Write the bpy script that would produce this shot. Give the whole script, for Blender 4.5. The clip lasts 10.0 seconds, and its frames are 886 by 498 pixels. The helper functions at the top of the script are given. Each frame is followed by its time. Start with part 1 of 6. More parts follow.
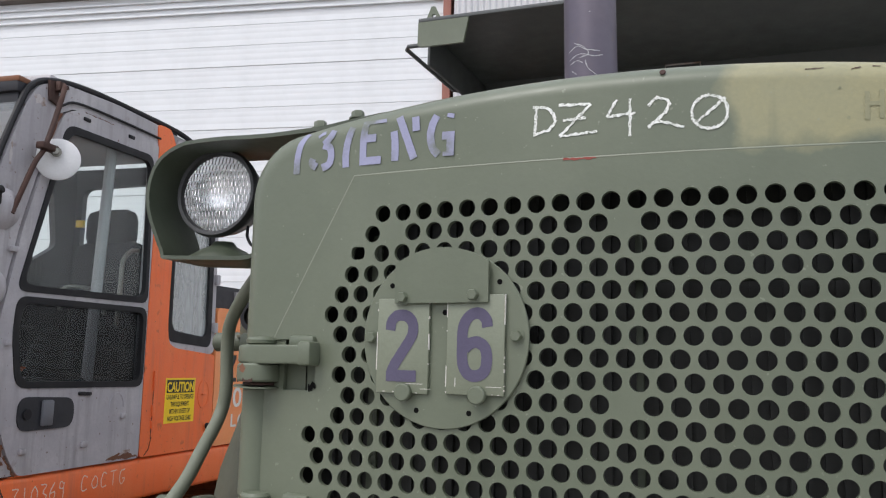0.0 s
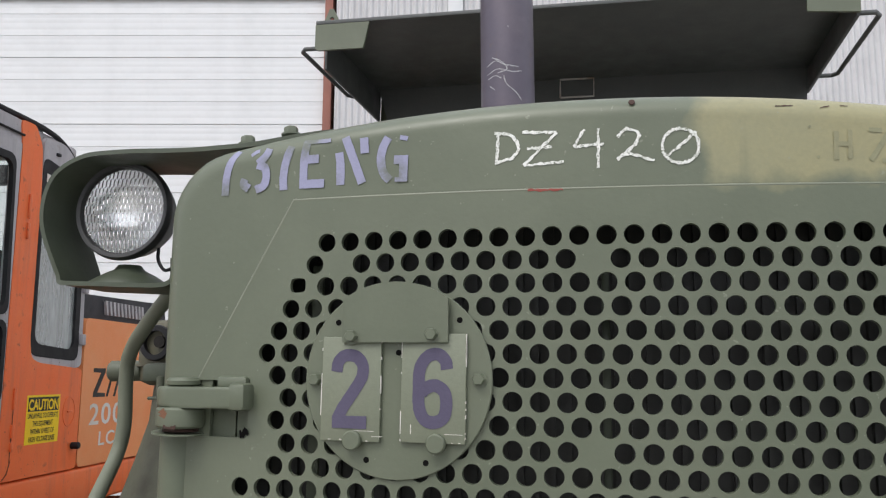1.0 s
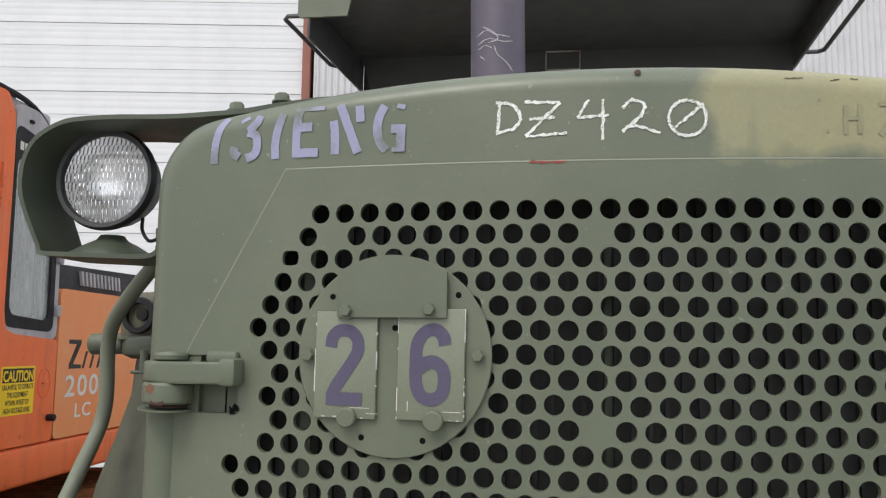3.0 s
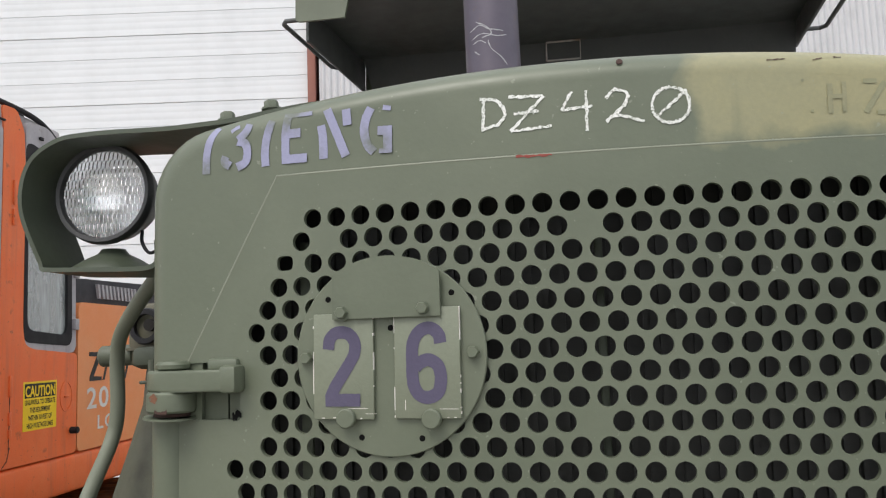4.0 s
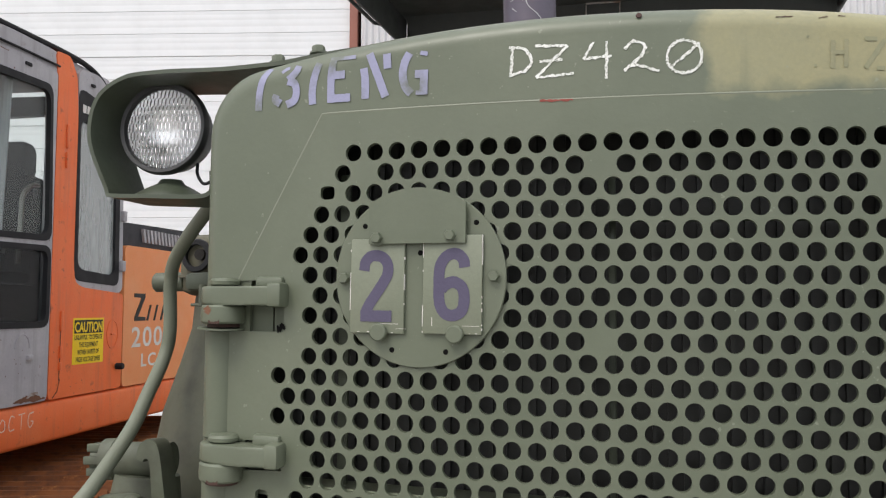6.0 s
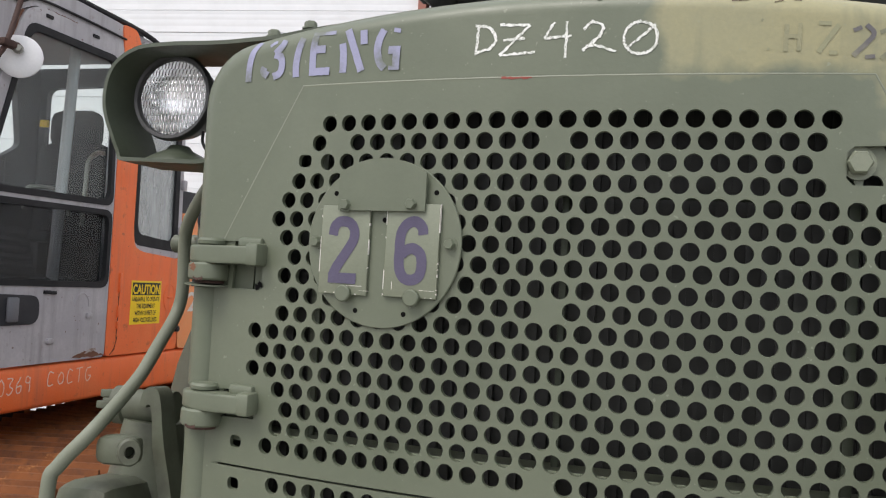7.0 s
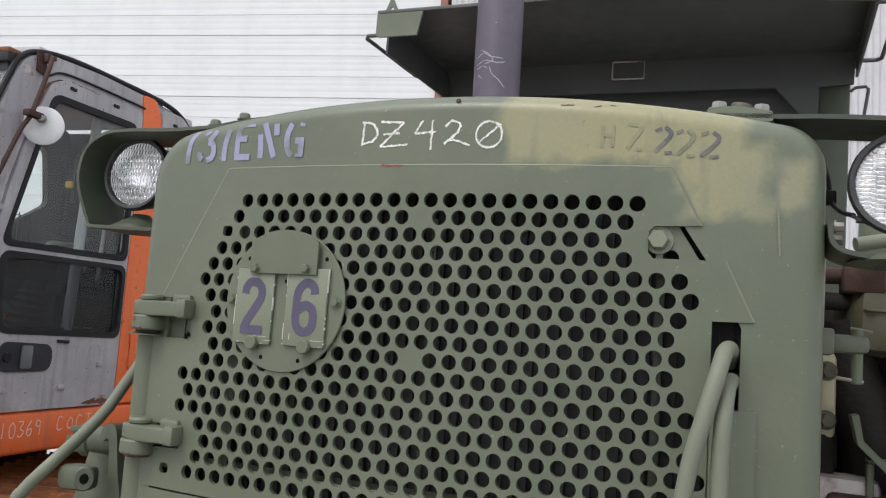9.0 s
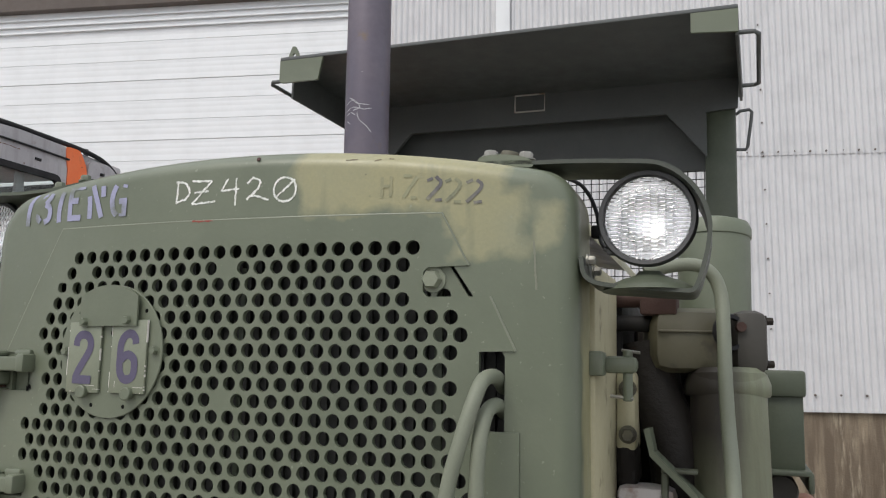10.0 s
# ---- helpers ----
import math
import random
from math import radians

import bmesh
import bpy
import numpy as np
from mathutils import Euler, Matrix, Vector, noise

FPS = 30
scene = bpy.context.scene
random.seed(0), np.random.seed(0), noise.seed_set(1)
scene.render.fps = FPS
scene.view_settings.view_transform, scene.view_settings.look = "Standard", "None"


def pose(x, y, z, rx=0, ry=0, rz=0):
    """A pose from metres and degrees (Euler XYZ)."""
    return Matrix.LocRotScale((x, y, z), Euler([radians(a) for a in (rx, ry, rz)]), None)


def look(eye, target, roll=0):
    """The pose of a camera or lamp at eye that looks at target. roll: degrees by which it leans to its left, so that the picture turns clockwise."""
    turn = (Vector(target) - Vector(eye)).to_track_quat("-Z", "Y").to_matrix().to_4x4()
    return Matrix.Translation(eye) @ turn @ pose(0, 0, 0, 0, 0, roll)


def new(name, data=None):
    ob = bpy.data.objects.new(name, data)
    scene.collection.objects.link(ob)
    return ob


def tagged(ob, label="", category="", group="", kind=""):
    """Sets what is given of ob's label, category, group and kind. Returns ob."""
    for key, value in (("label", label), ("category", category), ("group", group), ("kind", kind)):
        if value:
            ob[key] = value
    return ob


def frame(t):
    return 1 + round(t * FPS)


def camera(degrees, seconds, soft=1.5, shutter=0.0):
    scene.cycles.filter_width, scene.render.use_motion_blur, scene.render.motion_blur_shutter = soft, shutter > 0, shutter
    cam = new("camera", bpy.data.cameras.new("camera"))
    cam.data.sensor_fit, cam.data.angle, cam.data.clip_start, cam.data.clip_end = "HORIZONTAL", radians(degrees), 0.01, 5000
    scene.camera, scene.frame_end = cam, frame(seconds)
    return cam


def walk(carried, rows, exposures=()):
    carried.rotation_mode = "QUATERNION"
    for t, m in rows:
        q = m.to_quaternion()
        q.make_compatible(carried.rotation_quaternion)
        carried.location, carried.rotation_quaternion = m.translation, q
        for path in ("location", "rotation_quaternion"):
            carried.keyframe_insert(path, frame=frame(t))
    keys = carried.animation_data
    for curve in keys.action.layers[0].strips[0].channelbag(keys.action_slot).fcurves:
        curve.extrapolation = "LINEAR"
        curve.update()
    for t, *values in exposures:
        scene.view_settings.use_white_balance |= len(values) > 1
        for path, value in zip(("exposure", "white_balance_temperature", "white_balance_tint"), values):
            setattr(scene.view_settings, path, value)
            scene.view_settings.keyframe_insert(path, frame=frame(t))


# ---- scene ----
import collections
from mathutils.geometry import delaunay_2d_cdt

# the camera works in the tractor's own upright; TILT sets the tractor on its slightly uneven stand
TILT = pose(0, 0, 0, 0.19, 0.31, 1.22)
cam = camera(56.0, 10.0, soft=1.2)
ROWS = [
    (0, (0.1070, -1.0515, 1.5091), (-0.5525, 0.8154, 1.7920), 1.18),
    (0.5, (0.0046, -1.0173, 1.5326), (-0.4653, 0.9030, 1.8355), 0.25),
    (1, (-0.0205, -1.0059, 1.5604), (-0.3795, 0.9399, 1.8515), 0.54),
    (1.5, (-0.0153, -0.9983, 1.6026), (-0.3206, 0.9586, 1.8804), -0.26),
    (2, (-0.0365, -0.9885, 1.5737), (-0.3071, 0.9768, 1.8277), -0.63),
    (2.5, (-0.0455, -0.9868, 1.5650), (-0.3262, 0.9787, 1.8056), 0.10),
    (3, (-0.0514, -0.9804, 1.5640), (-0.3569, 0.9829, 1.7921), 0.87),
    (4.3, (-0.0150, -0.9847, 1.5665), (-0.3666, 0.9741, 1.7647), -2.26),
    (4.5, (-0.0179, -1.0028, 1.5565), (-0.3635, 0.9612, 1.7085), -1.61),
    (5, (-0.0038, -1.0237, 1.5502), (-0.3632, 0.9375, 1.7077), -1.78),
    (5.5, (0.0037, -1.0549, 1.5378), (-0.3649, 0.9048, 1.6919), -1.11),
    (6, (0.0093, -1.0817, 1.5147), (-0.4208, 0.8670, 1.6463), 0.47),
    (6.2, (0.0360, -1.0947, 1.5181), (-0.4074, 0.8543, 1.5895), 0.71),
    (7.3, (0.2148, -1.0967, 1.4911), (-0.5124, 0.7638, 1.5885), 3.35),
    (7.5, (0.2382, -1.0880, 1.4908), (-0.5697, 0.7385, 1.5956), 3.39),
    (8, (0.3016, -1.0792, 1.4814), (-0.5211, 0.7389, 1.6137), 4.22),
    (8.5, (0.3892, -1.1215, 1.4950), (-0.4187, 0.7023, 1.6402), 4.48),
    (9, (0.4749, -1.2356, 1.5041), (-0.2122, 0.6304, 1.7184), 3.98),
    (9.5, (0.5830, -1.2970, 1.4899), (-0.0470, 0.5887, 1.7076), 3.42),
    (10, (0.7996, -1.2527, 1.5305), (0.1655, 0.6232, 1.8117), 0.94),
]
walk(cam, [(t, TILT @ look(e, g, r)) for t, e, g, r in ROWS], exposures=((0, 0.05, 6240, 12), (1, 0.02, 6380, 11), (2, 0.05, 6450, 10), (3, 0.05, 6450, 10), (4.5, 0.12, 6500, 10), (5, 0.16, 6480, 10), (5.5, 0.01, 6520, 10), (6, 0.14, 6540, 11),
     (7.5, 0.18, 6450, 12), (8.5, 0.16, 6340, 12), (9.5, -0.03, 6430, 10), (10, -0.03, 6480, 10)))

# ---------------------------------------------------------------- light: overcast day
world = bpy.data.worlds.new("overcast")
scene.world = world
world.use_nodes = True
wn = world.node_tree
sky = wn.nodes.new("ShaderNodeTexSky")
sky.sky_type = "NISHITA"
sky.sun_disc = False
sky.sun_elevation = radians(52)
sky.sun_rotation = radians(200)
sky.air_density, sky.dust_density, sky.ozone_density = 1.0, 6.0, 1.0
soft = wn.nodes.new("ShaderNodeMix")
soft.data_type = "RGBA"
soft.inputs[0].default_value = 0.75
soft.inputs[7].default_value = (8.6, 8.9, 9.4, 1)
wn.links.new(sky.outputs[0], soft.inputs[6])
wn.links.new(soft.outputs[2], wn.nodes["Background"].inputs["Color"])
wn.nodes["Background"].inputs["Strength"].default_value = 0.16
sun = new("sun", bpy.data.lights.new("sun", "SUN"))
sun.data.energy, sun.data.angle, sun.data.color = 1.5, radians(25), (1.0, 0.97, 0.92)
sun.matrix_world = look((-4, -9, 14), (0, 0, 0))

# ---------------------------------------------------------------- helpers


def tree(name):
    m = bpy.data.materials.new(name)
    m.use_nodes = True
    t = m.node_tree
    return m, t, t.nodes["Principled BSDF"]


def mixc(t, fac, a, b):
    """A colour mix; fac, a and b are sockets or values."""
    n = t.nodes.new("ShaderNodeMix")
    n.data_type = "RGBA"
    for i, v in ((0, fac), (6, a), (7, b)):
        if isinstance(v, bpy.types.NodeSocket):
            t.links.new(v, n.inputs[i])
        else:
            n.inputs[i].default_value = v if i == 0 else (*v, 1)
    return n.outputs[2]


def noise_fac(t, scale, lo, hi, detail=5.0, rough=0.6, stretch=None):
    """A noise in object space, stepped from 0 to 1 between lo and hi."""
    c = t.nodes.new("ShaderNodeTexCoord").outputs["Object"]
    if stretch:
        mp = t.nodes.new("ShaderNodeMapping")
        mp.inputs["Scale"].default_value = stretch
        t.links.new(c, mp.inputs["Vector"])
        c = mp.outputs[0]
    n = t.nodes.new("ShaderNodeTexNoise")
    n.inputs["Scale"].default_value = scale
    n.inputs["Detail"].default_value = detail
    n.inputs["Roughness"].default_value = rough
    t.links.new(c, n.inputs["Vector"])
    r = t.nodes.new("ShaderNodeMapRange")
    r.inputs["From Min"].default_value, r.inputs["From Max"].default_value = lo, hi
    t.links.new(n.outputs["Fac"], r.inputs["Value"])
    return r.outputs[0]


def bump(t, bsdf, height, strength, distance=0.002):
    b = t.nodes.new("ShaderNodeBump")
    b.inputs["Strength"].default_value = strength
    b.inputs["Distance"].default_value = distance
    t.links.new(height, b.inputs["Height"])
    t.links.new(b.outputs[0], bsdf.inputs["Normal"])


def paint(name, base, worn, rough=0.55, grain=90.0, wear=(0.45, 0.75), metal=0.0, relief=0.12, dirt=None, dirt_range=(0.6, 0.72), amount=0.35, spec=0.5, streak=None, specks=None):
    """Painted or plain surface: broad fading, fine grain, optional dirt spots."""
    m, t, b = tree(name)
    col = mixc(t, noise_fac(t, 3.2, *wear), base, worn)
    fine = noise_fac(t, grain, 0.35, 0.75)
    dark = tuple(c * 0.8 for c in base)
    n = t.nodes.new("ShaderNodeMath")
    n.operation = "MULTIPLY"
    n.inputs[1].default_value = amount
    t.links.new(fine, n.inputs[0])
    col = mixc(t, n.outputs[0], col, dark)
    if dirt:
        col = mixc(t, noise_fac(t, 14.0, *dirt_range), col, dirt)
    if streak:
        col = mixc(t, noise_fac(t, 7.0, 0.50, 0.72, 5.0, 0.6, (2.5, 2.5, 0.22)), col, streak)
    if specks:
        col = mixc(t, noise_fac(t, 45.0, 0.69, 0.73, 3.0), col, specks)
        col = mixc(t, noise_fac(t, 5.0, 0.66, 0.70, 7.0, 0.7), col, specks)
    t.links.new(col, b.inputs["Base Color"])
    b.inputs["Metallic"].default_value = metal
    b.inputs["Specular IOR Level"].default_value = spec
    r = t.nodes.new("ShaderNodeMapRange")
    r.inputs["To Min"].default_value, r.inputs["To Max"].default_value = rough - 0.08, rough + 0.12
    t.links.new(noise_fac(t, 11.0, 0.3, 0.7), r.inputs["Value"])
    t.links.new(r.outputs[0], b.inputs["Roughness"])
    bump(t, b, fine, relief)
    return m


OLIVE = (0.106, 0.123, 0.083)
OLIVE_PALE = (0.140, 0.157, 0.110)
TAN = (0.275, 0.258, 0.140)


def camo_paint():
    """Olive paint with the tan field sprayed over one shoulder of the guard; the field has its own ragged outline."""
    m, t, b = tree("olive_camouflage_paint")
    pos = t.nodes.new("ShaderNodeTexCoord").outputs["Object"]
    sep = t.nodes.new("ShaderNodeSeparateXYZ")
    t.links.new(pos, sep.inputs[0])
    nz = t.nodes.new("ShaderNodeTexNoise")
    nz.inputs["Scale"].default_value, nz.inputs["Detail"].default_value = 17.0, 6.0
    t.links.new(pos, nz.inputs["Vector"])

    def math1(op, a, v=None):
        n = t.nodes.new("ShaderNodeMath")
        n.operation = op
        n.inputs[2].default_value = 0.010
        for i, s in enumerate((a, v)):
            if isinstance(s, bpy.types.NodeSocket):
                t.links.new(s, n.inputs[i])
            elif s is not None:
                n.inputs[i].default_value = s
        return n.outputs[0]

    def field(cx, hx, cz, hz):
        dx = math1("SUBTRACT", math1("ABSOLUTE", math1("SUBTRACT", sep.outputs[0], cx)), hx)
        dz = math1("SUBTRACT", math1("ABSOLUTE", math1("SUBTRACT", sep.outputs[2], cz)), hz)
        return math1("SMOOTH_MAX", dx, dz)

    d = field(0.290, 0.182, 1.860, 0.073)
    for f in ((0.447, 0.054, 1.768, 0.054), (0.405, 0.030, 1.775, 0.030), (0.540, 0.021, 1.759, 0.035)):
        d = math1("SMOOTH_MIN", d, field(*f))
    flank = math1("SMOOTH_MAX", math1("SUBTRACT", 0.105, sep.outputs[1]), field(0.72, 0.20, 1.48, 0.36))
    d = math1("SMOOTH_MIN", d, flank)
    d = math1("ADD", d, math1("MULTIPLY", math1("SUBTRACT", nz.outputs["Fac"], 0.5), 0.075))
    mask = t.nodes.new("ShaderNodeMapRange")
    mask.inputs["From Min"].default_value, mask.inputs["From Max"].default_value = 0.011, -0.012
    t.links.new(d, mask.inputs["Value"])
    olive = mixc(t, noise_fac(t, 3.0, 0.42, 0.72), OLIVE, OLIVE_PALE)
    tan = mixc(t, noise_fac(t, 5.0, 0.4, 0.75), TAN, (0.225, 0.228, 0.145))
    col = mixc(t, mask.outputs[0], olive, tan)
    fine = noise_fac(t, 160.0, 0.35, 0.8)
    speck = noise_fac(t, 105.0, 0.70, 0.74, 2.0)
    col = mixc(t, math1("MULTIPLY", fine, 0.18), col, (0.09, 0.105, 0.07))
    col = mixc(t, math1("MULTIPLY", speck, 0.5), col, (0.24, 0.26, 0.2))
    drip = noise_fac(t, 9.0, 0.60, 0.70, 3.0, 0.5, (3.0, 3.0, 0.35))
    col = mixc(t, math1("MULTIPLY", drip, 0.3), col, (0.11, 0.125, 0.085))
    t.links.new(col, b.inputs["Base Color"])
    r = t.nodes.new("ShaderNodeMapRange")
    r.inputs["To Min"].default_value, r.inputs["To Max"].default_value = 0.30, 0.52
    t.links.new(noise_fac(t, 8.0, 0.3, 0.7), r.inputs["Value"])
    t.links.new(r.outputs[0], b.inputs["Roughness"])
    bump(t, b, noise_fac(t, 110.0, 0.2, 0.8, 3.0), 0.10, 0.0015)
    return m


CAMO = camo_paint()
GREEN = paint("olive_paint", OLIVE, OLIVE_PALE, 0.45, 140.0, relief=0.07, amount=0.18)
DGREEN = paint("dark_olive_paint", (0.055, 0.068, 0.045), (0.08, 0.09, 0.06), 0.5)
BANDGREEN = paint("blackened_olive_paint", (0.038, 0.045, 0.034), (0.055, 0.062, 0.046), 0.5)
ROOFGREEN = paint("canopy_paint", (0.078, 0.084, 0.084), (0.098, 0.104, 0.102), 0.55)
PLATE = paint("number_plate_paint", (0.17, 0.19, 0.135), (0.20, 0.215, 0.155), 0.42, 160.0)
PURPLE = paint("faded_purple_paint", (0.070, 0.060, 0.108), (0.088, 0.078, 0.128), 0.6, 200.0)
LILAC = paint("faded_lilac_paint", (0.285, 0.29, 0.42), (0.22, 0.23, 0.31), 0.7, 220.0, dirt=(0.15, 0.165, 0.15), dirt_range=(0.52, 0.68))
STENCIL = paint("faded_dark_stencil", (0.12, 0.125, 0.09), (0.15, 0.155, 0.10), 0.7, 120.0, dirt=(0.225, 0.225, 0.135), dirt_range=(0.45, 0.62))
INKSTENCIL = paint("dark_purple_stencil", (0.090, 0.085, 0.095), (0.13, 0.125, 0.115), 0.7, 120.0, dirt=(0.21, 0.205, 0.15), dirt_range=(0.55, 0.72))
CHALK, chalk_tree, chalk_shader = tree("white_chalk")
chalk_tree.links.new(mixc(chalk_tree, noise_fac(chalk_tree, 420.0, 0.52, 0.66, 3.0), mixc(chalk_tree, noise_fac(chalk_tree, 40.0, 0.4, 0.75), (0.76, 0.77, 0.74), (0.56, 0.58, 0.53)), (0.20, 0.22, 0.165)), chalk_shader.inputs["Base Color"])
chalk_shader.inputs["Roughness"].default_value = 0.9
RUNPAINT = paint("pale_paint_run", (0.175, 0.185, 0.135), (0.14, 0.152, 0.108), 0.5)
RIM = paint("worn_black_rim", (0.032, 0.033, 0.034), (0.062, 0.062, 0.06), 0.5)
FAINTSTENCIL = paint("nearly_gone_stencil", (0.17, 0.175, 0.112), (0.20, 0.20, 0.125), 0.7, 120.0, dirt=(0.25, 0.24, 0.14), dirt_range=(0.42, 0.6))
HOLESHADE = paint("hole_shade_black", (0.008, 0.008, 0.008), (0.012, 0.012, 0.011), 0.9, spec=0.0)
SCRIBBLE = paint("faint_grey_chalk", (0.40, 0.40, 0.41), (0.25, 0.25, 0.26), 0.9, 300.0)
EDGE = paint("edge_highlight_paint", (0.175, 0.19, 0.14), (0.12, 0.135, 0.095), 0.45)
RED = paint("red_paint", (0.25, 0.035, 0.025), (0.2, 0.06, 0.04), 0.6)
RUST = paint("rust", (0.19, 0.085, 0.045), (0.10, 0.040, 0.025), 0.85, 60.0, relief=0.5, dirt=(0.27, 0.22, 0.20), dirt_range=(0.60, 0.70), amount=0.6)
SHOERUST = paint("rusty_track_steel", (0.225, 0.080, 0.025), (0.12, 0.044, 0.018), 0.8, 40.0, relief=0.5, dirt=(0.10, 0.042, 0.022), dirt_range=(0.48, 0.7), spec=0.3, specks=(0.30, 0.13, 0.045))
BROWNGREEN = paint("grimy_olive_paint", (0.090, 0.084, 0.052), (0.055, 0.048, 0.034), 0.55, 60.0, dirt=(0.035, 0.028, 0.02), dirt_range=(0.55, 0.7))
FAINTCHALK = paint("faint_chalk", (0.80, 0.62, 0.54), (0.78, 0.45, 0.32), 0.9, 300.0)
RUSTDARK = paint("rusty_iron", (0.052, 0.026, 0.020), (0.085, 0.040, 0.028), 0.8, 60.0, relief=0.4)
BLACK = paint("black_rubber", (0.014, 0.014, 0.016), (0.024, 0.024, 0.025), 0.55, spec=0.25)
IRON = paint("dark_iron", (0.022, 0.021, 0.02), (0.04, 0.036, 0.032), 0.6, metal=0.2, spec=0.25)
CAPGREY = paint("grimy_grey_paint", (0.050, 0.047, 0.040), (0.032, 0.028, 0.023), 0.55, 60.0, spec=0.35)
# olive with the left hydraulics' shade put into its colour, plus grime blotches
GRIMSHADEGREEN = paint("shaded_grimy_olive_drab", (0.088, 0.099, 0.067), (0.105, 0.116, 0.080), 0.5, 80.0, dirt=(0.062, 0.064, 0.044), dirt_range=(0.5, 0.72))
# a darker olive for the left lift arm
ARMGREEN = paint("deep_olive_paint", (0.072, 0.076, 0.050), (0.088, 0.094, 0.064), 0.55, 80.0, dirt=(0.045, 0.044, 0.030), dirt_range=(0.5, 0.72))
SANDY = paint("worn_tan_paint", (0.40, 0.37, 0.24), (0.31, 0.29, 0.185), 0.5, 90.0, dirt=(0.12, 0.10, 0.06), dirt_range=(0.58, 0.74))
RADIATOR = paint("radiator_core", (0.030, 0.031, 0.029), (0.045, 0.043, 0.038), 0.55, spec=0.5)
STEEL = paint("zinc_plated_steel", (0.26, 0.255, 0.225), (0.16, 0.15, 0.125), 0.42, metal=0.5)
GREASESHADE = paint("black_grease_and_shade", (0.016, 0.014, 0.012), (0.045, 0.034, 0.024), 0.6, 40.0, relief=0.8, spec=0.2)
STACK = paint("weathered_exhaust_steel", (0.096, 0.083, 0.110), (0.135, 0.115, 0.138), 0.48, 50.0, metal=0.3, dirt=(0.13, 0.095, 0.075), dirt_range=(0.62, 0.75))
HOSE = paint("olive_painted_hose", (0.15, 0.165, 0.12), (0.18, 0.195, 0.145), 0.55, 260.0, relief=0.1)
ORANGE = paint("orange_paint", (0.86, 0.163, 0.036), (0.84, 0.215, 0.070), 0.42, 120.0, dirt=(0.42, 0.10, 0.04), dirt_range=(0.62, 0.74), streak=(0.66, 0.15, 0.055), specks=(0.13, 0.05, 0.03))
ORANGEFADE = paint("faded_orange_paint", (0.84, 0.29, 0.100), (0.80, 0.33, 0.135), 0.45, 120.0)
GREY = paint("weathered_grey_paint", (0.385, 0.368, 0.385), (0.52, 0.50, 0.505), 0.40, 70.0, dirt=(0.24, 0.20, 0.18), dirt_range=(0.62, 0.76), streak=(0.29, 0.275, 0.278), specks=(0.14, 0.075, 0.05))
DGREY = paint("dark_grey_plastic", (0.028, 0.029, 0.034), (0.042, 0.042, 0.047), 0.5, spec=0.3)
SEATCLOTH = paint("black_seat_cloth", (0.02, 0.02, 0.024), (0.03, 0.03, 0.034), 0.9, 200.0, spec=0.2)
YELLOW = paint("yellow_decal", (0.92, 0.64, 0.006), (0.88, 0.56, 0.012), 0.4)
INK = paint("black_ink", (0.012, 0.012, 0.012), (0.02, 0.02, 0.02), 0.5)
WHITE = paint("white_decal", (0.72, 0.70, 0.66), (0.62, 0.56, 0.5), 0.5)
HANDLE = paint("worn_grey_plastic", (0.13, 0.135, 0.15), (0.18, 0.185, 0.20), 0.45)
STICKERINK = paint("navy_print", (0.06, 0.07, 0.12), (0.08, 0.09, 0.14), 0.6)
BARE = paint("bare_scuffed_metal", (0.50, 0.47, 0.46), (0.33, 0.30, 0.29), 0.45, 60.0, dirt=(0.22, 0.14, 0.10), dirt_range=(0.5, 0.65))
POSTRED = paint("red_oxide_steel", (0.27, 0.105, 0.075), (0.22, 0.09, 0.07), 0.6)
SLAT = paint("white_door_paint", (0.665, 0.68, 0.692), (0.61, 0.625, 0.635), 0.45, 40.0, relief=0.05, dirt=(0.55, 0.53, 0.50), dirt_range=(0.68, 0.85), amount=0.06)
SHEET = paint("white_sheet_metal", (0.54, 0.54, 0.55), (0.47, 0.47, 0.48), 0.42, 40.0, relief=0.05, dirt=(0.45, 0.42, 0.40), dirt_range=(0.68, 0.9), amount=0.06)
STEPRED = paint("dull_orange_primer", (0.26, 0.092, 0.042), (0.20, 0.08, 0.04), 0.55, dirt=(0.16, 0.07, 0.04))
HEADER = paint("brown_grey_lintel", (0.115, 0.095, 0.085), (0.15, 0.125, 0.11), 0.7)


def concrete_material():
    """Brown-stained concrete with streaks running down from its top."""
    m, t, b = tree("stained_concrete")
    col = mixc(t, noise_fac(t, 2.2, 0.38, 0.66, 6.0), (0.225, 0.182, 0.130), (0.150, 0.114, 0.076))
    col = mixc(t, noise_fac(t, 3.0, 0.44, 0.60, 5.0, 0.6, (2.6, 2.6, 0.25)), col, (0.100, 0.076, 0.052))
    col = mixc(t, noise_fac(t, 4.0, 0.60, 0.72, 4.0, 0.6, (3.4, 3.4, 0.45)), col, (0.29, 0.245, 0.18))
    col = mixc(t, noise_fac(t, 70.0, 0.55, 0.95), col, (0.10, 0.085, 0.07))
    t.links.new(col, b.inputs["Base Color"])
    b.inputs["Roughness"].default_value = 0.88
    bump(t, b, noise_fac(t, 45.0, 0.3, 0.7), 0.5, 0.004)
    return m


CONCRETE = concrete_material()


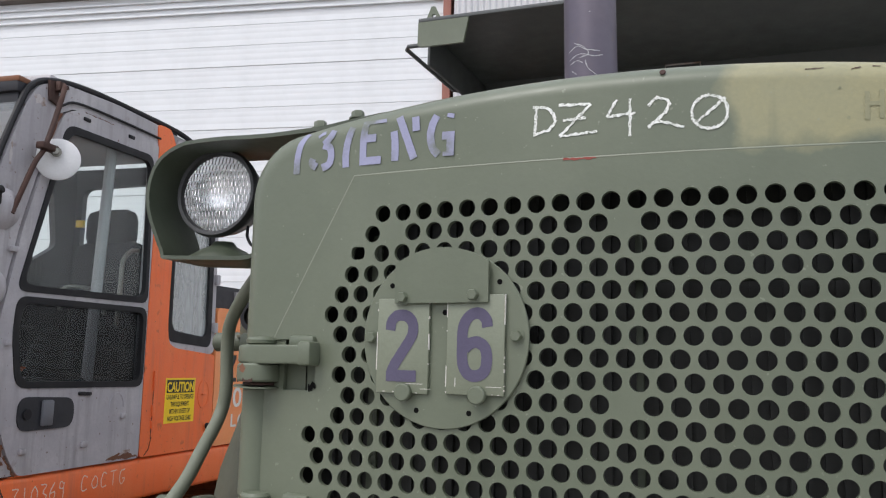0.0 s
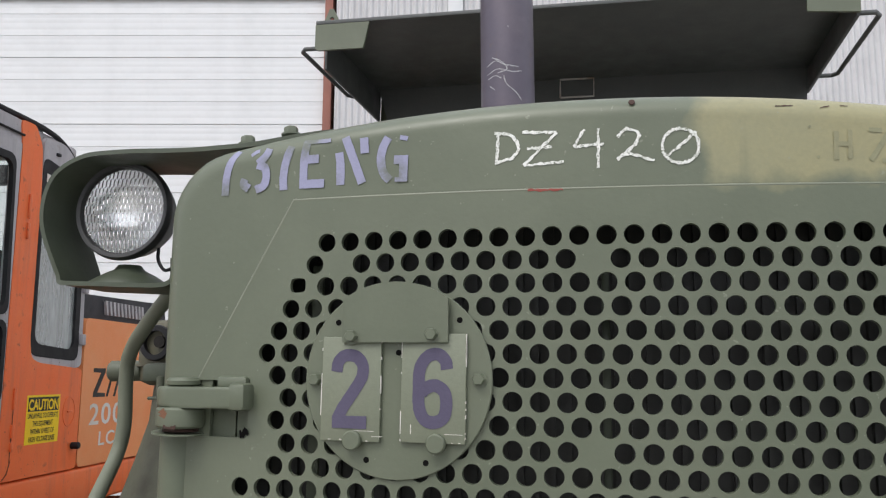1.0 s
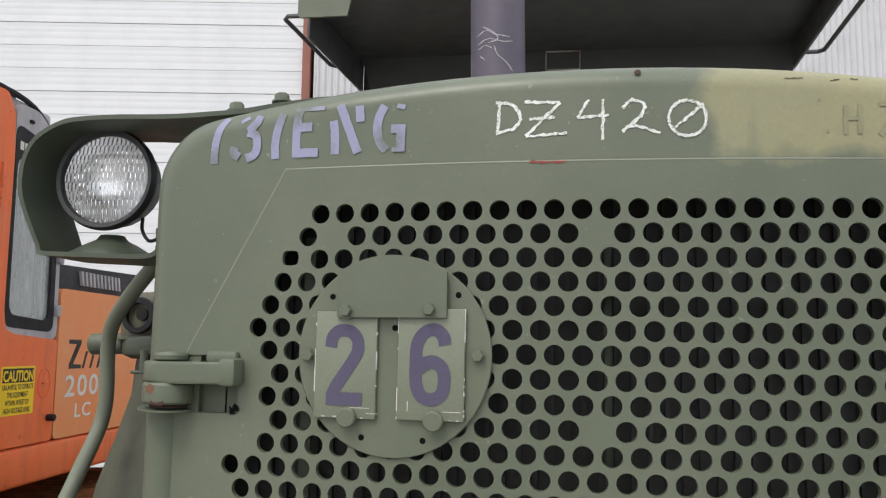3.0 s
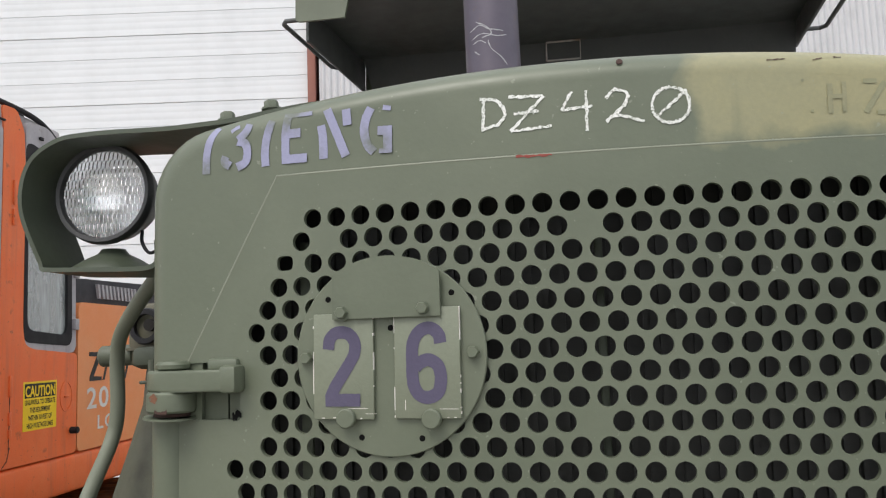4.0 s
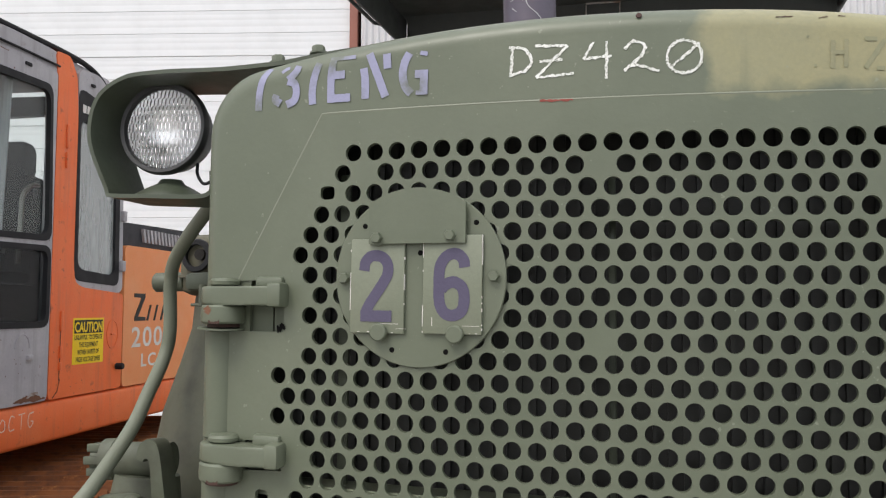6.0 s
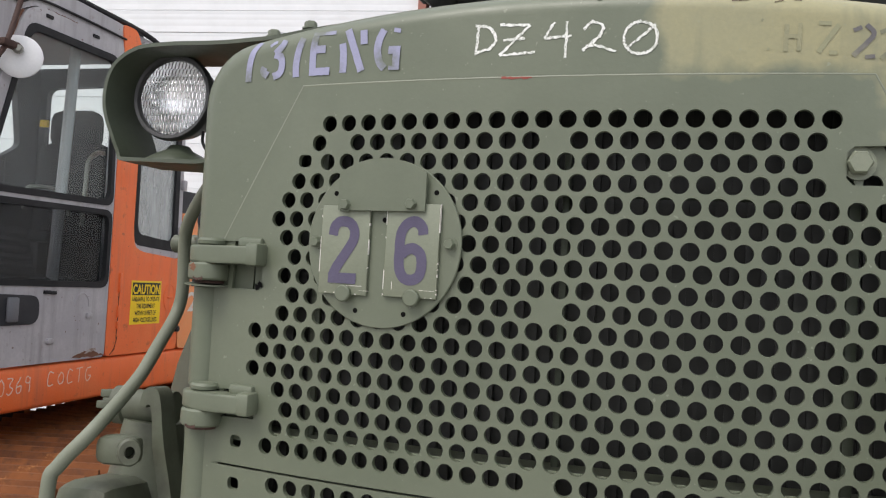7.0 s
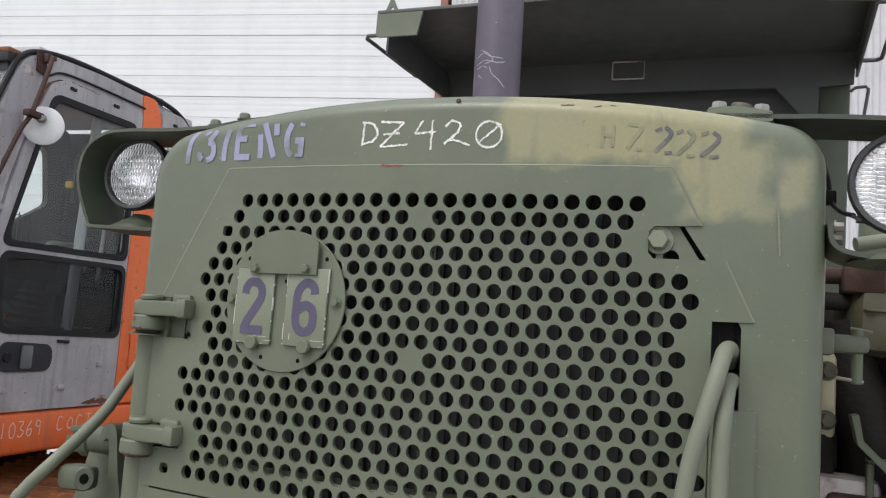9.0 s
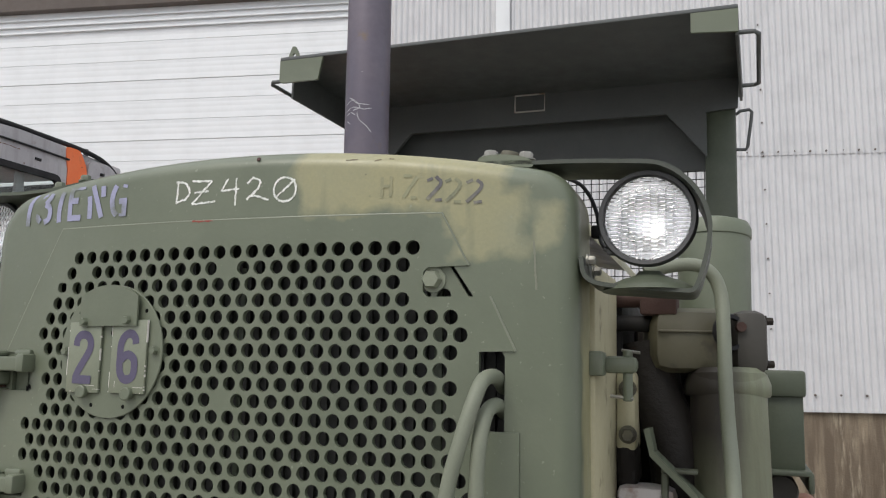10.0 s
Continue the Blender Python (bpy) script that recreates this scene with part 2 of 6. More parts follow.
def greased_shaded_paint():
    """Olive paint with one flank of the cylinder blackened for grease and for the block's shade, with its own uneven
    outline.
    """
    m, t, b = tree("greased_shaded_olive_paint")
    pos = t.nodes.new("ShaderNodeTexCoord").outputs["Object"]
    sep = t.nodes.new("ShaderNodeSeparateXYZ")
    t.links.new(pos, sep.inputs[0])

    def ramp(socket, lo, hi, at_lo, at_hi):
        n = t.nodes.new("ShaderNodeMapRange")
        n.inputs["From Min"].default_value, n.inputs["From Max"].default_value = lo, hi
        n.inputs["To Min"].default_value, n.inputs["To Max"].default_value = at_lo, at_hi
        t.links.new(socket, n.inputs["Value"])
        return n.outputs[0]

    def mul(a, c):
        n = t.nodes.new("ShaderNodeMath")
        n.operation = "MULTIPLY"
        t.links.new(a, n.inputs[0])
        t.links.new(c, n.inputs[1])
        return n.outputs[0]

    olive = mixc(t, noise_fac(t, 6.0, 0.4, 0.7), (0.155, 0.170, 0.108), (0.125, 0.130, 0.082))
    olive = mixc(t, noise_fac(t, 7.0, 0.50, 0.72, 5.0, 0.6, (2.5, 2.5, 0.22)), olive, (0.085, 0.080, 0.052))
    # black upper flank: grease plus the trunnion block's shade put into the colour
    run = mul(mul(ramp(sep.outputs[2], 1.25, 1.42, 0.0, 1.0), ramp(sep.outputs[0], 0.785, 0.845, 1.0, 0.0)), noise_fac(t, 9.0, 0.15, 0.45, 5.0, 0.6, (2.0, 2.0, 0.5)))
    t.links.new(mixc(t, run, olive, (0.018, 0.015, 0.012)), b.inputs["Base Color"])
    b.inputs["Roughness"].default_value = 0.5
    bump(t, b, noise_fac(t, 60.0, 0.35, 0.75), 0.15)
    return m


GREASEDSHADED = greased_shaded_paint()
GRAVEL = paint("pale_gravel", (0.30, 0.285, 0.26), (0.22, 0.205, 0.185), 0.9, 45.0, relief=0.8)


def glass_material(name, tint, alpha, rough, veil):
    """Thin window glass: mostly see-through, with a gloss and a pale film painted in for reflections and haze."""
    m, t, b = tree(name)
    out = t.nodes["Material Output"]
    tr = t.nodes.new("ShaderNodeBsdfTransparent")
    tr.inputs[0].default_value = (*tint, 1)
    gl = t.nodes.new("ShaderNodeBsdfGlossy")
    gl.inputs["Roughness"].default_value = rough
    fr = t.nodes.new("ShaderNodeLayerWeight")
    fr.inputs["Blend"].default_value = 0.25
    ad = t.nodes.new("ShaderNodeMath")
    ad.operation = "MULTIPLY_ADD"
    ad.inputs[1].default_value, ad.inputs[2].default_value = 4.0 * alpha, alpha
    mx = t.nodes.new("ShaderNodeMixShader")
    t.links.new(fr.outputs["Facing"], ad.inputs[0])
    t.links.new(ad.outputs[0], mx.inputs[0])
    t.links.new(tr.outputs[0], mx.inputs[1])
    t.links.new(gl.outputs[0], mx.inputs[2])
    # pale diffuse film stands in for reflections and haze on the panes
    film = t.nodes.new("ShaderNodeBsdfDiffuse")
    film.inputs[0].default_value = (0.55, 0.58, 0.57, 1)
    sp = t.nodes.new("ShaderNodeMapRange")
    sp.inputs["To Min"].default_value, sp.inputs["To Max"].default_value = veil * 0.5, veil * 1.5
    t.links.new(noise_fac(t, 6.0, 0.35, 0.68, 5.0, 0.6, (2.0, 2.0, 0.35)), sp.inputs["Value"])
    m2 = t.nodes.new("ShaderNodeMixShader")
    t.links.new(sp.outputs[0], m2.inputs[0])
    t.links.new(mx.outputs[0], m2.inputs[1])
    t.links.new(film.outputs[0], m2.inputs[2])
    t.links.new(m2.outputs[0], out.inputs["Surface"])
    return m


GLASS = glass_material("cab_glass", (0.90, 0.94, 0.93), 0.026, 0.28, 0.035)
SCREENGLASS = glass_material("veiled_windscreen_glass", (0.80, 0.82, 0.83), 0.05, 0.12, 0.05)
# strongest film here, imitating the bright reflection in the quarter window
QUARTERGLASS = glass_material("veiled_quarter_glass", (0.78, 0.83, 0.80), 0.17, 0.25, 0.34)
DARKGLASS = glass_material("tinted_lower_glass", (0.52, 0.55, 0.56), 0.020, 0.28, 0.010)


def simple(name, color, rough, metal=0.0, transmission=0.0):
    m, t, b = tree(name)
    b.inputs["Base Color"].default_value = (*color, 1)
    b.inputs["Roughness"].default_value = rough
    b.inputs["Metallic"].default_value = metal
    b.inputs["Transmission Weight"].default_value = transmission
    return m


LENS = simple("fluted_lamp_glass", (1.0, 1.0, 1.0), 0.03, 0.0, 1.0)
LENS.node_tree.nodes["Principled BSDF"].inputs["IOR"].default_value = 1.46
REFLECTOR = simple("silvered_reflector", (0.98, 0.98, 0.99), 0.34, 1.0)
MIRRORBACK = paint("white_mirror_back", (0.7, 0.7, 0.7), (0.6, 0.6, 0.6), 0.4)


# ---------------------------------------------------------------- geometry
def box(bm, x0, x1, y0, y1, z0, z1, bevel=0.0, m=None):
    r = bmesh.ops.create_cube(bm, size=1.0)
    vs = r["verts"]
    bmesh.ops.scale(bm, vec=(x1 - x0, y1 - y0, z1 - z0), verts=vs)
    bmesh.ops.translate(bm, vec=((x0 + x1) / 2, (y0 + y1) / 2, (z0 + z1) / 2), verts=vs)
    if m is not None:
        bmesh.ops.transform(bm, matrix=m, verts=vs)
    if bevel:
        es = list({e for v in vs for e in v.link_edges})
        bmesh.ops.bevel(bm, geom=es, offset=bevel, segments=2, affect="EDGES", profile=0.5)
    return bm


def frame_along(p0, p1):
    """A matrix at p0 whose z runs to p1."""
    p0, p1 = Vector(p0), Vector(p1)
    return Matrix.Translation(p0) @ (p1 - p0).to_track_quat("Z", "Y").to_matrix().to_4x4()


def lathe(bm, profile, m, seg=32):
    """Turns a profile of (radius, height) round the z of m."""
    rings = []
    for r, h in profile:
        if r < 1e-6:
            rings.append([bm.verts.new(m @ Vector((0, 0, h)))])
        else:
            rings.append([bm.verts.new(m @ Vector((r * math.cos(2 * math.pi * i / seg), r * math.sin(2 * math.pi * i / seg), h))) for i in range(seg)])
    for a, b in zip(rings, rings[1:]):
        for i in range(seg):
            j = (i + 1) % seg
            if len(a) == 1 and len(b) == 1:
                continue
            if len(a) == 1:
                bm.faces.new((a[0], b[j], b[i]))
            elif len(b) == 1:
                bm.faces.new((a[i], a[j], b[0]))
            else:
                bm.faces.new((a[i], a[j], b[j], b[i]))
    return bm


def rod(bm, p0, p1, r, seg=20, chamfer=0.0):
    h = (Vector(p1) - Vector(p0)).length
    c = chamfer
    prof = [(0, 0), (r - c, 0), (r, c), (r, h - c), (r - c, h), (0, h)] if c else [(0, 0), (r, 0), (r, h), (0, h)]
    return lathe(bm, prof, frame_along(p0, p1), seg)


def hexbolt(bm, p, d, r=0.011, h=0.008):
    """A hexagon head with a washer, at p, standing out along d."""
    m = frame_along(p, Vector(p) + Vector(d))
    lathe(bm, [(0, 0), (r * 1.35, 0), (r * 1.35, h * 0.22), (0, h * 0.22)], m, 16)
    return lathe(bm, [(0, h * 0.2), (r, h * 0.2), (r, h * 0.9), (r * 0.86, h * 1.1), (0, h * 1.1)], m, 6)


def spline(pts, steps=6):
    """Points of a smooth curve through pts."""
    P = [Vector(p) for p in pts]
    P = [2 * P[0] - P[1]] + P + [2 * P[-1] - P[-2]]
    out = []
    for i in range(1, len(P) - 2):
        for k in range(steps):
            u = k / steps
            a, b, c, d = P[i - 1], P[i], P[i + 1], P[i + 2]
            out.append(0.5 * ((2 * b) + (c - a) * u + (2 * a - 5 * b + 4 * c - d) * u * u + (3 * b - a - 3 * c + d) * u ** 3))
    return out + [P[-2]]


def tube(bm, pts, r, seg=14, smooth=True, steps=6):
    """A round bar through pts."""
    P = spline(pts, steps) if smooth else [Vector(p) for p in pts]
    up = Vector((0.13, 0.31, 0.94)).normalized()
    rings = []
    for i, p in enumerate(P):
        d = (P[min(i + 1, len(P) - 1)] - P[max(i - 1, 0)]).normalized()
        a = d.cross(up).normalized()
        up = a.cross(d).normalized()
        rings.append([bm.verts.new(p + r * (math.cos(2 * math.pi * k / seg) * a + math.sin(2 * math.pi * k / seg) * up)) for k in range(seg)])
    for a, b in zip(rings, rings[1:]):
        for k in range(seg):
            bm.faces.new((a[k], a[(k + 1) % seg], b[(k + 1) % seg], b[k]))
    bm.faces.new(rings[0][::-1])
    bm.faces.new(rings[-1])
    return bm


def strip(bm, pts, y0, y1, thick, axis="y", grow=1):
    """A bent flat bar: pts in the x-z plane, as wide as y0 to y1, of that thickness to its left."""
    P = [Vector((p[0], p[1])) for p in pts]
    off = []
    for i, p in enumerate(P):
        d = (P[min(i + 1, len(P) - 1)] - P[max(i - 1, 0)]).normalized()
        off.append(p + Vector((-d.y, d.x)) * thick * grow)
    loops = []
    front = y0 if isinstance(y0, list) else [y0] * len(P)
    for p, q, f in zip(P, off, front):
        loops.append([bm.verts.new((p.x, f, p.y)), bm.verts.new((p.x, y1, p.y)), bm.verts.new((q.x, y1, q.y)), bm.verts.new((q.x, f, q.y))])
    for a, b in zip(loops, loops[1:]):
        for k in range(4):
            bm.faces.new((a[k], a[(k + 1) % 4], b[(k + 1) % 4], b[k]))
    bm.faces.new(loops[0][::-1])
    bm.faces.new(loops[-1])
    return bm


def from_curve(cu):
    ob = new("outline", cu)
    me = bpy.data.meshes.new_from_object(ob.evaluated_get(bpy.context.evaluated_depsgraph_get()))
    bpy.data.objects.remove(ob)
    return me


def inside(p, poly):
    hit = False
    for (xa, za), (xb, zb) in zip(poly, poly[1:] + poly[:1]):
        if (za > p[1]) != (zb > p[1]) and p[0] < (xb - xa) * (p[1] - za) / (zb - za) + xa:
            hit = not hit
    return hit


def plate(bm, outlines, y0, y1, m=None):
    """A flat plate in the x-z plane from y0 to y1; the first outline is its edge, the others are holes."""
    pts, edges = [], []
    for o in outlines:
        n = len(pts)
        pts += [Vector((p[0], p[1])) for p in o]
        edges += [(n + i, n + (i + 1) % len(o)) for i in range(len(o))]
    vs, _, faces, origin, _, _ = delaunay_2d_cdt(pts, edges, [], 0, 1e-6)
    spans = [(min(p[0] for p in o), max(p[0] for p in o), min(p[1] for p in o), max(p[1] for p in o), o) for o in outlines[1:]]
    m = m if m is not None else Matrix.Identity(4)
    lo = [bm.verts.new(m @ Vector((v.x, y0, v.y))) for v in vs]
    hi = [bm.verts.new(m @ Vector((v.x, y1, v.y))) for v in vs]
    count = collections.Counter()
    kept = []
    for f in faces:
        c = [sum(vs[i][k] for i in f) / len(f) for k in (0, 1)]
        if not inside(c, outlines[0]) or any(s[0] < c[0] < s[1] and s[2] < c[1] < s[3] and inside(c, s[4]) for s in spans):
            continue
        kept.append(f)
        bm.faces.new([lo[i] for i in f])
        bm.faces.new([hi[i] for i in reversed(f)])
        for i, j in zip(f, f[1:] + f[:1]):
            count[tuple(sorted((i, j)))] += 1
    for (i, j), k in count.items():
        if k == 1:
            bm.faces.new((lo[i], lo[j], hi[j], hi[i]))
    for v in lo + hi:
        if not v.link_faces:
            bm.verts.remove(v)
    return bm


def words(bm, text, height, m, bold=0.0, shear=0.0, width=1.0, align="LEFT"):
    """Flat lettering, its baseline on the x axis of m and its height along m's y."""
    cu = bpy.data.curves.new("words", "FONT")
    cu.body, cu.size, cu.offset, cu.shear, cu.extrude, cu.align_x = text, 1.0, bold, shear, 0.0, align
    cu.resolution_u = 4
    me = from_curve(cu)
    me.transform(m @ Matrix.Diagonal((width * height / 0.729, height / 0.729, 1, 1)))
    bm.from_mesh(me)
    bpy.data.meshes.remove(me)
    bpy.data.curves.remove(cu)
    return bm


def dense(outline, step=0.03, closed=True):
    """An outline with points no farther apart than step."""
    out = []
    for p, q in zip(outline, outline[1:] + outline[:1] if closed else outline[1:]):
        n = max(1, math.ceil(math.hypot(q[0] - p[0], q[1] - p[1]) / step))
        out += [(p[0] + (q[0] - p[0]) * i / n, p[1] + (q[1] - p[1]) * i / n) for i in range(n)]
    return out if closed else out + [outline[-1]]


def circle(cx, cz, r, n=20, a0=0.0):
    return [(cx + r * math.cos(a0 + 2 * math.pi * i / n), cz + r * math.sin(a0 + 2 * math.pi * i / n)) for i in range(n)]


def squarish(cx, cz, rx, rz):
    """A hole between a circle and a square."""
    def q(v):
        return math.copysign(abs(v) ** 0.62, v)
    return [(cx + rx * q(math.cos(a)), cz + rz * q(math.sin(a))) for a in [math.radians(15 * i) for i in range(24)]]


BOW, BOW_X = 0.163, -0.0045      # the guard's face is bowed: it falls back by BOW times the square of the distance from its middle
LAY = None                       # how the pieces that follow are set on the machine


def bowed(p):
    """A point of the flat layout, bent round the bowed face."""
    u = p.x - BOW_X
    x = u - 2 / 3 * BOW * BOW * u ** 3
    return Vector((x + BOW_X, p.y + BOW * x * x, p.z))


def shell(p):
    """As bowed(), with a straight rear edge 0.2 m behind."""
    q = bowed(p)
    return Vector((q.x, p.y + (q.y - p.y) * (1 - p.y / 0.21), p.z))


def set_by(m):
    return lambda p: m @ p


def part(name, bm, material, parent, label="", smooth=35):
    """Links a bmesh as one mesh object under a thing or a part."""
    if LAY is not None:
        for v in bm.verts:
            v.co = LAY(v.co)
    me = bpy.data.meshes.new(name)
    bm.verts.ensure_lookup_table()
    bmesh.ops.recalc_face_normals(bm, faces=bm.faces)
    bm.to_mesh(me)
    bm.free()
    me.materials.append(material)
    if smooth:
        me.shade_smooth()
        me.set_sharp_from_angle(angle=radians(smooth))
    ob = new(name, me)
    if parent is not None:
        ob.parent = parent
    return tagged(ob, label)


def B():
    return bmesh.new()




def rounded_outline(pts):
    """A closed outline smoothed through its points."""
    return [(p.x, p.z) for p in spline([(x, 0, z) for x, z in pts], 4)]


# ---------------------------------------------------------------- ground and building
GZ = -0.15
b = B()
bmesh.ops.create_grid(b, x_segments=60, y_segments=60, size=400)
for v in b.verts:
    v.co.z = GZ + 0.02 * noise.noise(Vector((v.co.x * 0.6, v.co.y * 0.6, 0)))
    if v.co.length > 30:
        v.co.z = GZ
tagged(part("ground", b, GRAVEL, None), "pale dusty gravel yard", "ground", kind="structure")

# two walls added out of view to darken the horizon mirrored in the glass
for name, m, w in (("added_wall_south", pose(0, -40, 0), 60), ("added_wall_east", pose(40, 0, 0, 0, 0, 90), 60)):
    b = B()
    box(b, -w, w, -0.1, 0.1, GZ, 3.0, 0.02)
    far = part(name, b, HEADER, None)
    far.matrix_world = m
    tagged(far, "plain added wall out of view that darkens the reflected horizon", "wall", kind="structure")

WALL = pose(-2.924, 7.108, 0, 0, 0, 11.0)       # x runs along the wall, -y looks out of it
wall = new("wall_north")
wall.matrix_world = WALL
tagged(wall, "white ribbed sheet metal wall over a stained concrete base", "wall", kind="structure")
b = B()
box(b, -17, 19, 0.42, 0.62, GZ, 10.5)
part("backing_wall", b, HEADER, wall)
b = B()
box(b, 0.037, 19, 0.024, 0.41, GZ, 1.205, 0.01)
part("concrete_base", b, CONCRETE, wall, "brown-stained concrete base wall")


def ribbed(width, z0, z1, pitch=0.0679, depth=0.0204):
    """One ribbed sheet with its overlap at the side."""
    bm = B()
    n = round(width / pitch)
    xs = []
    for i in range(n):
        for u, d in ((0.0, 0.0), (0.22, 0.05), (0.40, 0.55), (0.52, 0.95), (0.64, 1.0), (0.76, 0.85), (0.90, 0.25)):
            xs.append(((i + u) * pitch, -depth * d))
    xs.append((width, 0))
    lo = [bm.verts.new((x, y, z0)) for x, y in xs]
    hi = [bm.verts.new((x, y, z1)) for x, y in xs]
    for i in range(len(xs) - 1):
        bm.faces.new((lo[i], lo[i + 1], hi[i + 1], hi[i]))
    g = bmesh.ops.extrude_face_region(bm, geom=bm.faces[:])
    bmesh.ops.translate(bm, vec=(0, 0.003, 0), verts=[v for v in g["geom"] if isinstance(v, bmesh.types.BMVert)])
    return bm


low = part("sheet", ribbed(0.9506, 1.166, 3.846), SHEET, wall)
high = part("sheet", ribbed(0.9506, 3.798, 10.5), SHEET, wall)
low.location, high.location = (0.072, 0.0, 0), (0.072, -0.007, 0)
for i in range(1, 20):
    for src, y in ((low, 0.0), (high, -0.007)):
        s = src.copy()
        scene.collection.objects.link(s)
        s.location = (0.072 + 0.9506 * i, y - 0.0015 * (i % 2), 0)
b = B()
for zz, pitch in ((3.834, 0.158), (1.335, 0.2417)):
    x = 0.134
    while x < 14.4:
        rod(b, (x, -0.007, zz), (x, -0.026, zz), 0.0108, 8)
        x += pitch
for k in range(28):
    rod(b, (4.092, -0.007, 1.629 + k * 0.361), (4.092, -0.024, 1.629 + k * 0.361), 0.0084, 8)
tagged(part("screw_head", b, HEADER, wall), kind="stuff")
b = B()
box(b, 1.281, 1.440, -0.06, -0.010, 1.166, 10.5, 0.006)
part("flashing", b, SLAT, wall, "flat white flashing strip")
b = B()
box(b, -0.048, 0.036, -0.036, 0.41, GZ, 10.5, 0.006)
part("door_post", b, POSTRED, wall, "red oxide steel door post")
b = B()
box(b, -14.4, -0.054, -0.072, 0.41, 5.862, 10.5, 0.01)
part("lintel", b, HEADER, wall, "brown-grey steel lintel")

door = new("door_1")
door.matrix_world = WALL
tagged(door, "closed white ribbed overhead door with seamed panels", "door", kind="structure")


def door_panel(h=0.249, width=14.28):
    """A wide panel of the overhead door: a rolled lip and shallow pressed ribs."""
    bm = B()
    prof = [(0.0, 0.007), (0.004, 0.0), (0.06, 0.0), (0.067, 0.0009), (0.074, 0.0009), (0.082, 0.0), (0.134, 0.0), (0.142, 0.0009), (0.149, 0.0009), (0.156, 0.0),
            (0.194, 0.0), (0.202, 0.0009), (0.209, 0.0009), (0.216, 0.0), (h - 0.007, 0.0), (h - 0.004, 0.008), (h, 0.008)]
    a = [bm.verts.new((-width, y, z)) for z, y in prof]
    c = [bm.verts.new((0, y, z)) for z, y in prof]
    for i in range(len(prof) - 1):
        bm.faces.new((a[i], c[i], c[i + 1], a[i + 1]))
    g = bmesh.ops.extrude_face_region(bm, geom=bm.faces[:])
    bmesh.ops.translate(bm, vec=(0, 0.02, 0), verts=[v for v in g["geom"] if isinstance(v, bmesh.types.BMVert)])
    return bm


panel0 = part("panel", door_panel(), SLAT, door, smooth=20)
panel0.location = (-0.054, 0.036, 4.194 - 0.249 * 18)
for i in range(1, 26):
    s = panel0.copy()
    scene.collection.objects.link(s)
    s.location = (-0.054, 0.036 + 0.002 * (i % 3), 4.194 + 0.249 * (i - 18))

for z in (5.604, 5.688, 5.772):
    b = B()
    box(b, -14.28, -0.055, 0.007, 0.034, z - 0.0096, z + 0.0096, 0.003)
    part("head_strip", b, SLAT, door)

# ---------------------------------------------------------------- bulldozer
dozer = new("bulldozer")
dozer.matrix_world = TILT
tagged(dozer, "olive drab military bulldozer with a perforated radiator grille", "bulldozer")

HW, ZT, CROWN = 0.5955, 1.9075, 0.172


def half_outline(inset, corner, z_low, n):
    """From low on one side round its corner towards the middle of the crowned top."""
    w, top = HW - inset, ZT - inset
    r = max(corner - inset * 0.6, 0.02)
    xc = w - r
    zc = top - CROWN * xc * xc - r
    slope = math.atan(2 * CROWN * xc)
    out = [(w, z_low), (w, 1.2), (w, zc)]
    for i in range(1, 9):
        a = (math.pi / 2 - slope) * i / 8
        out.append((xc + r * math.cos(a), zc + r * math.sin(a)))
    x1 = out[-1][0]
    dz = out[-1][1] - (top - CROWN * x1 * x1)
    for i in range(1, n):
        x = x1 * (1 - i / n)
        out.append((x, top - CROWN * x * x + dz * (x / x1)))
    return out


def guard_outline(inset, z_low=0.55, n=14):
    """The guard's section from low on one side over the crowned top to low on the other; the two corners differ a little."""
    right = [(x * 0.993, z) for x, z in half_outline(inset, 0.070, z_low, n)]
    left = [(-x * 1.033, z) for x, z in reversed(half_outline(inset, 0.100, z_low, n))]
    return [(x - 0.007, z - 0.0035 * x) for x, z in right + [(0, ZT - inset)] + left]


# the opening of the guard, a little smaller than the door that closes it
DOOR = [(-0.4149, 1.7838), (0.3661, 1.7813), (0.4117, 1.6947), (0.3451, 1.6920), (0.3370, 1.6848), (0.3366, 1.6521), (0.3445, 1.6439), (0.4467, 1.6441), (0.4879, 1.5574),
        (0.4305, 1.5559), (0.4290, 1.2045), (-0.5470, 1.2045), (-0.5466, 1.2741), (-0.4704, 1.2773), (-0.4696, 1.3187), (-0.5457, 1.3168), (-0.5524, 1.4726), (-0.4711, 1.4735),
        (-0.4698, 1.5474), (-0.5508, 1.5461)]
R0, RY, Y0 = 0.032, 0.048, 0.0035       # the rounding of the guard's front edge, and where its front lies behind the door's
b = B()
rings = []
for k in range(11):
    a = math.pi / 2 * k / 10
    rings.append(([R0 * (1 - math.sin(a))], Y0 + RY * (1 - math.cos(a))))
sections = [(R0 + 0.005, Y0)] + [(g[0], y) for g, y in rings] + [(0.0, 0.10), (0.0, 0.19), (0.012, 0.20)]
loops = []
for ins, y in sections:
    loops.append([b.verts.new((x, y, z)) for x, z in guard_outline(ins)])
for l0, l1 in zip(loops, loops[1:]):
    for i in range(len(l0) - 1):
        b.faces.new((l0[i], l0[i + 1], l1[i + 1], l1[i]))
hole = [(-0.4066, 1.7694), (0.3508, 1.7637), (0.3869, 1.6934), (0.4198, 1.6441), (0.4302, 1.6234), (0.4712, 1.5480), (0.4702, 1.4316), (0.4285, 1.4207), (0.4285, 1.0560),
        (-0.5388, 1.0560), (-0.5304, 1.4522), (-0.5284, 1.5438)]
